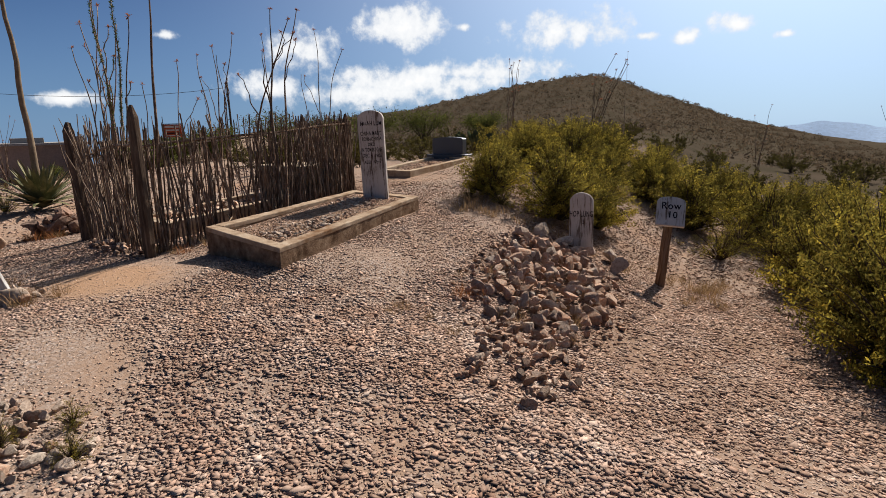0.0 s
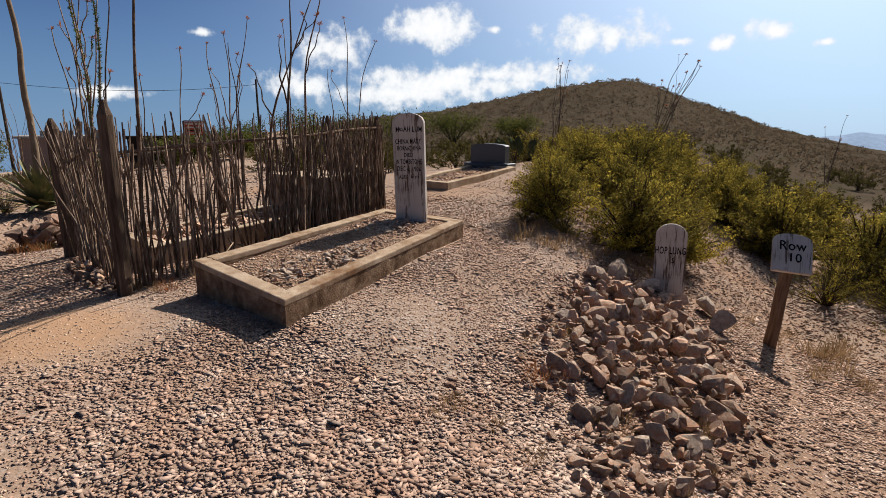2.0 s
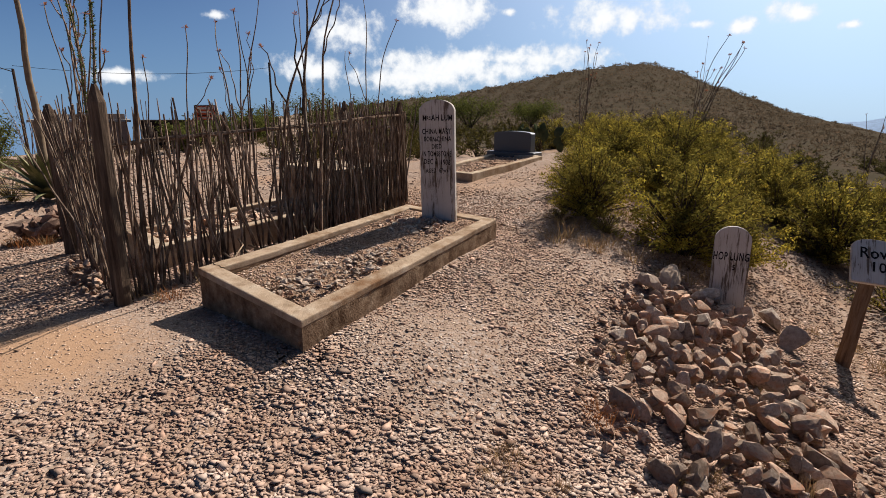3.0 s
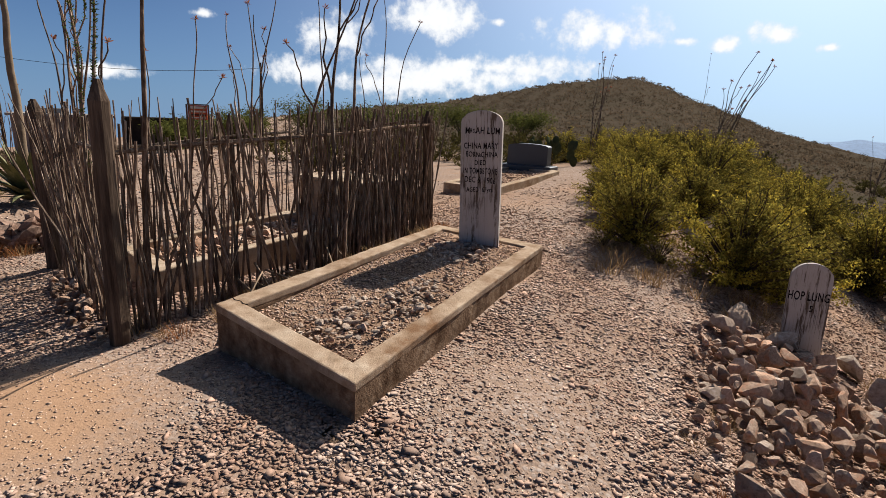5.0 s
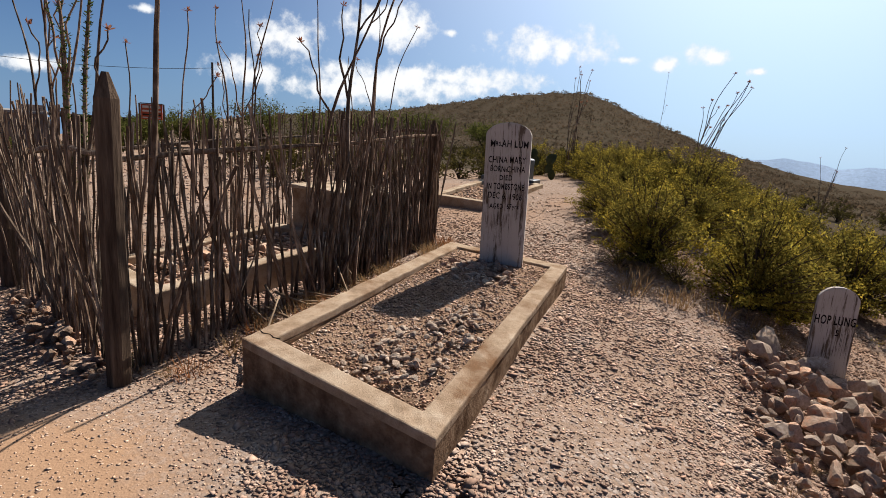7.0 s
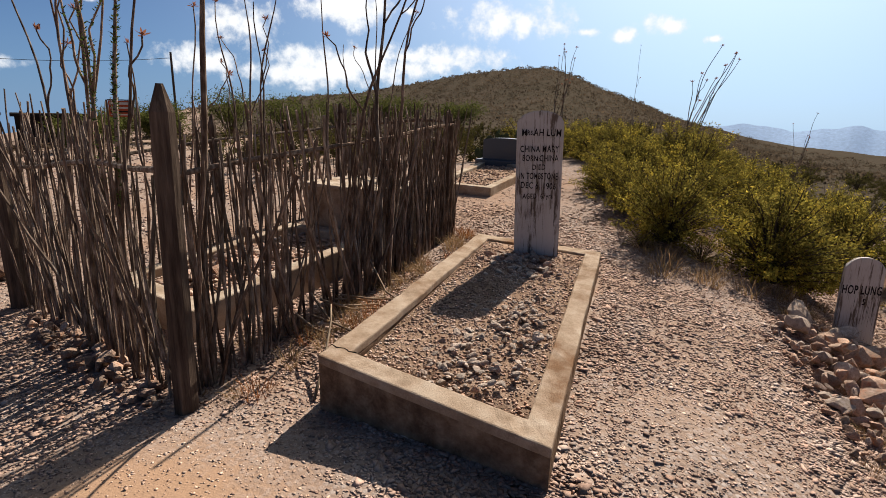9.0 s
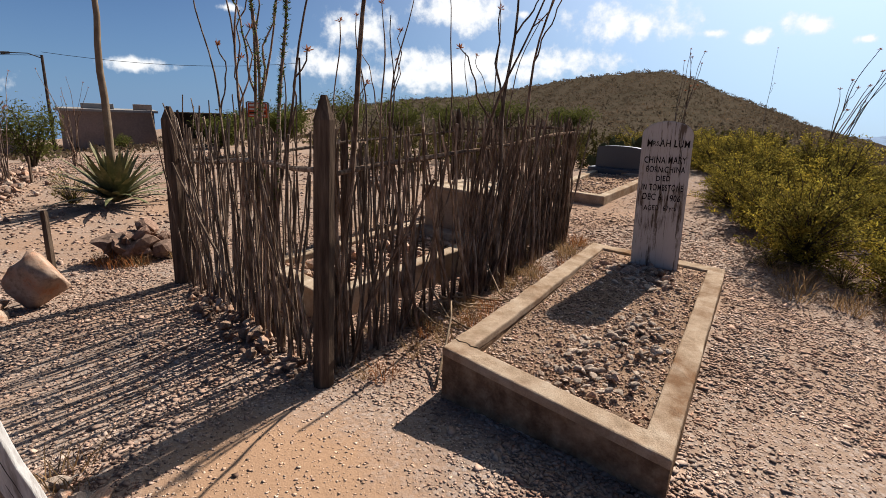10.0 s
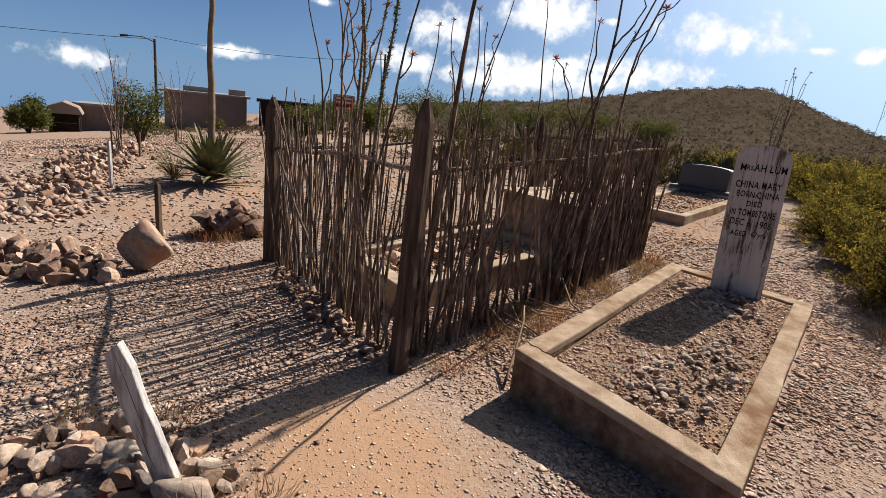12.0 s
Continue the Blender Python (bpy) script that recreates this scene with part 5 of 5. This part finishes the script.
for x in (-1.05, 1.05):
    part("porch_post", Geo().tube([(x, -0.4, -0.6), (x, -0.4, 1.25)], [0.05, 0.05], 6), POLE, hut)
part("porch_rail", Geo().tube([(-1.05, -0.4, 0.45), (1.05, -0.4, 0.45)], [0.035, 0.035], 6), POLE, hut)

lamp = thing("street_lamp", "tall wooden pole with a curved lamp arm", "street lamp", pose(-41.9, 14.2, -2.0))
part("pole", Geo().tube([(0, 0, -0.5), (0, 0, 6.1)], [0.11, 0.08], 8), POLE, lamp)
part("arm", Geo().tube([(0, 0, 5.9), (-0.2, -0.7, 6.15), (-0.5, -1.6, 6.1)], [0.035, 0.03, 0.03], 6), WIRE, lamp)
part("lamp_head", Geo().tube([(-0.5, -1.55, 6.1), (-0.65, -2.0, 6.05)], [0.07, 0.09], 8), WIRE, lamp)
pole = thing("utility_pole", "plain wooden utility pole behind the fence", "utility pole", pose(-33.1, 28.2, 0))
part("pole", Geo().tube([(0, 0, -2.0), (0, 0, 5.2)], [0.1, 0.08], 8), POLE, pole)
for i, (a, b, sag) in enumerate((((-41.9, 14.2, 4.3), (-33.1, 28.2, 4.8), 0.5), ((-41.9, 14.2, 4.1), (-60, -10, 4.5), 0.6))):
    o = thing("overhead_wire", "thin overhead wire between poles", "wire", group="overhead wires")
    a, b = Vector(a), Vector(b)
    part("wire", Geo().tube([a.lerp(b, k / 12) - Vector((0, 0, sag * 4 * (k / 12) * (1 - k / 12))) for k in range(13)], [0.016] * 13, 4), WIRE, o)

notice = thing("notice_sign", "small red and white notice board on posts", "sign", pose(-14.0, 9.1, 1.17, 0, 0, 35))
part("board", Geo().box(-0.29, -0.015, 0.0, 0.29, 0.015, 0.44), SIGNRED, notice)
for z0, z1, mat in ((0.33, 0.40, SIGNPALE), (0.22, 0.27, SIGNPALE), (0.12, 0.16, PAINT), (0.04, 0.075, SIGNPALE)):
    part("text_bar", Geo().box(-0.25, -0.022, z0, 0.25, -0.017, z1), mat, notice)
part("cap_rail", Geo().box(-0.31, -0.02, 0.445, 0.31, 0.02, 0.475), WOODPOST, notice)
for x in (-0.33, 0.33):
    part("leg", Geo().tube([(x, 0, -1.0), (x, 0, 0.46)], [0.03, 0.03], 6), WOODPOST, notice)


def tree(x, y, tall, wide, seed, name="mesquite_tree", label="rounded green mesquite tree by the building", leaves=5200, leaf=0.06, z=None):
    r = np.random.default_rng(seed)
    base = float(lie(x, y)) if z is None else z
    o = thing(name, label, "tree", pose(x, y, base), "mesquite trees")
    g = Geo()
    tips = []
    for i in range(9):
        a = i * 2.4 + r.uniform(-0.3, 0.3)
        out, h = wide * r.uniform(0.3, 0.85), tall * r.uniform(0.6, 0.92)
        pts = [(math.cos(a) * out * s ** 1.2 + r.normal(0, 0.03), math.sin(a) * out * s ** 1.2 + r.normal(0, 0.03), h * s - 0.1) for s in (0, 0.3, 0.6, 0.85, 1)]
        g.tube(pts, [0.07 * tall / 3 * (1 - 0.8 * s) for s in (0, 0.3, 0.6, 0.85, 1)], 6)
        tips += pts[2:]
    part("trunk", g, TWIG, o)
    tips = np.array(tips)
    w = r.integers(0, len(tips), leaves)
    blob = r.normal(0, 1, (len(tips), 3)) * np.array([wide, wide, tall * 0.5]) * 0.12
    p = tips[w] + blob[w] + r.normal(0, 1, (leaves, 3)) * np.array([wide, wide, tall * 0.6]) * 0.17
    p[:, 2] = np.maximum(p[:, 2], tall * 0.12)
    d = r.normal(0, 1, (leaves, 3))
    e = r.normal(0, 1, (leaves, 3))
    v = np.stack([p - d * leaf * 0.5, p + e * leaf * 0.35, p + d * leaf * 0.5], 1).reshape(-1, 3)
    crown = new("crown", fast_mesh("crown", v, np.arange(leaves * 3).reshape(-1, 3), TREELEAF))
    crown.parent = o


tree(-18.5, 4.55, 2.15, 0.95, 1)
for i, (x, y, h, w) in enumerate([(-30.5, 25, 2.6, 1.9), (-27, 27, 2.9, 2.2), (-24, 29, 2.6, 2.2), (-21, 31, 2.7, 2.4), (-33.5, 23.5, 2.4, 1.6), (-17.5, 33, 2.5, 2.2), (-13.5, 35, 2.0, 2.0), (-29, 22.5, 2.0, 1.5), (-24, 14.5, 1.6, 1.1), (-26, 17, 1.9, 1.4), (-22.6, 13.6, 1.2, 0.9), (-25, 19.5, 1.7, 1.3)]):
    tree(x, y, h, w, 10 + i, label="green mesquite tree beyond the stick fence", leaf=0.11, leaves=4200)
tree(-41.0, 6.3, 2.0, 1.3, 40, label="dark round bush beside the small shed", leaf=0.13, leaves=9000)
tree(-33.5, 14.5, 0.9, 0.8, 41, label="low pale bush before the brown building", leaf=0.07, leaves=1500)


# ---------- mountains on the horizon ----------
def mountains(name, dist, a0, a1, base, height, seed, label):
    g = Geo()
    n = 160
    v = []
    for i in range(n + 1):
        a = radians(a0 + (a1 - a0) * i / n)
        h = height * (0.5 + 0.8 * noise.noise(Vector((i * 0.09 + seed, 0, 0))) + 0.3 * noise.noise(Vector((i * 0.31, seed, 0)))) * math.sin(math.pi * min(1, max(0.0, i / n))) ** 0.35
        for k, (up, back_off) in enumerate(((-0.02, 0), (0.55, 250), (1.0, 500))):
            d = dist + back_off
            v.append((-d * math.sin(a), d * math.cos(a), base + (205 + max(0.0, h)) * up))
    g.add(v, [(3 * i + k, 3 * i + 3 + k, 3 * i + 4 + k, 3 * i + 1 + k) for i in range(n) for k in range(2)])
    tagged(new(name, g.mesh(name, HAZE, True)), label, "mountains", kind="structure")


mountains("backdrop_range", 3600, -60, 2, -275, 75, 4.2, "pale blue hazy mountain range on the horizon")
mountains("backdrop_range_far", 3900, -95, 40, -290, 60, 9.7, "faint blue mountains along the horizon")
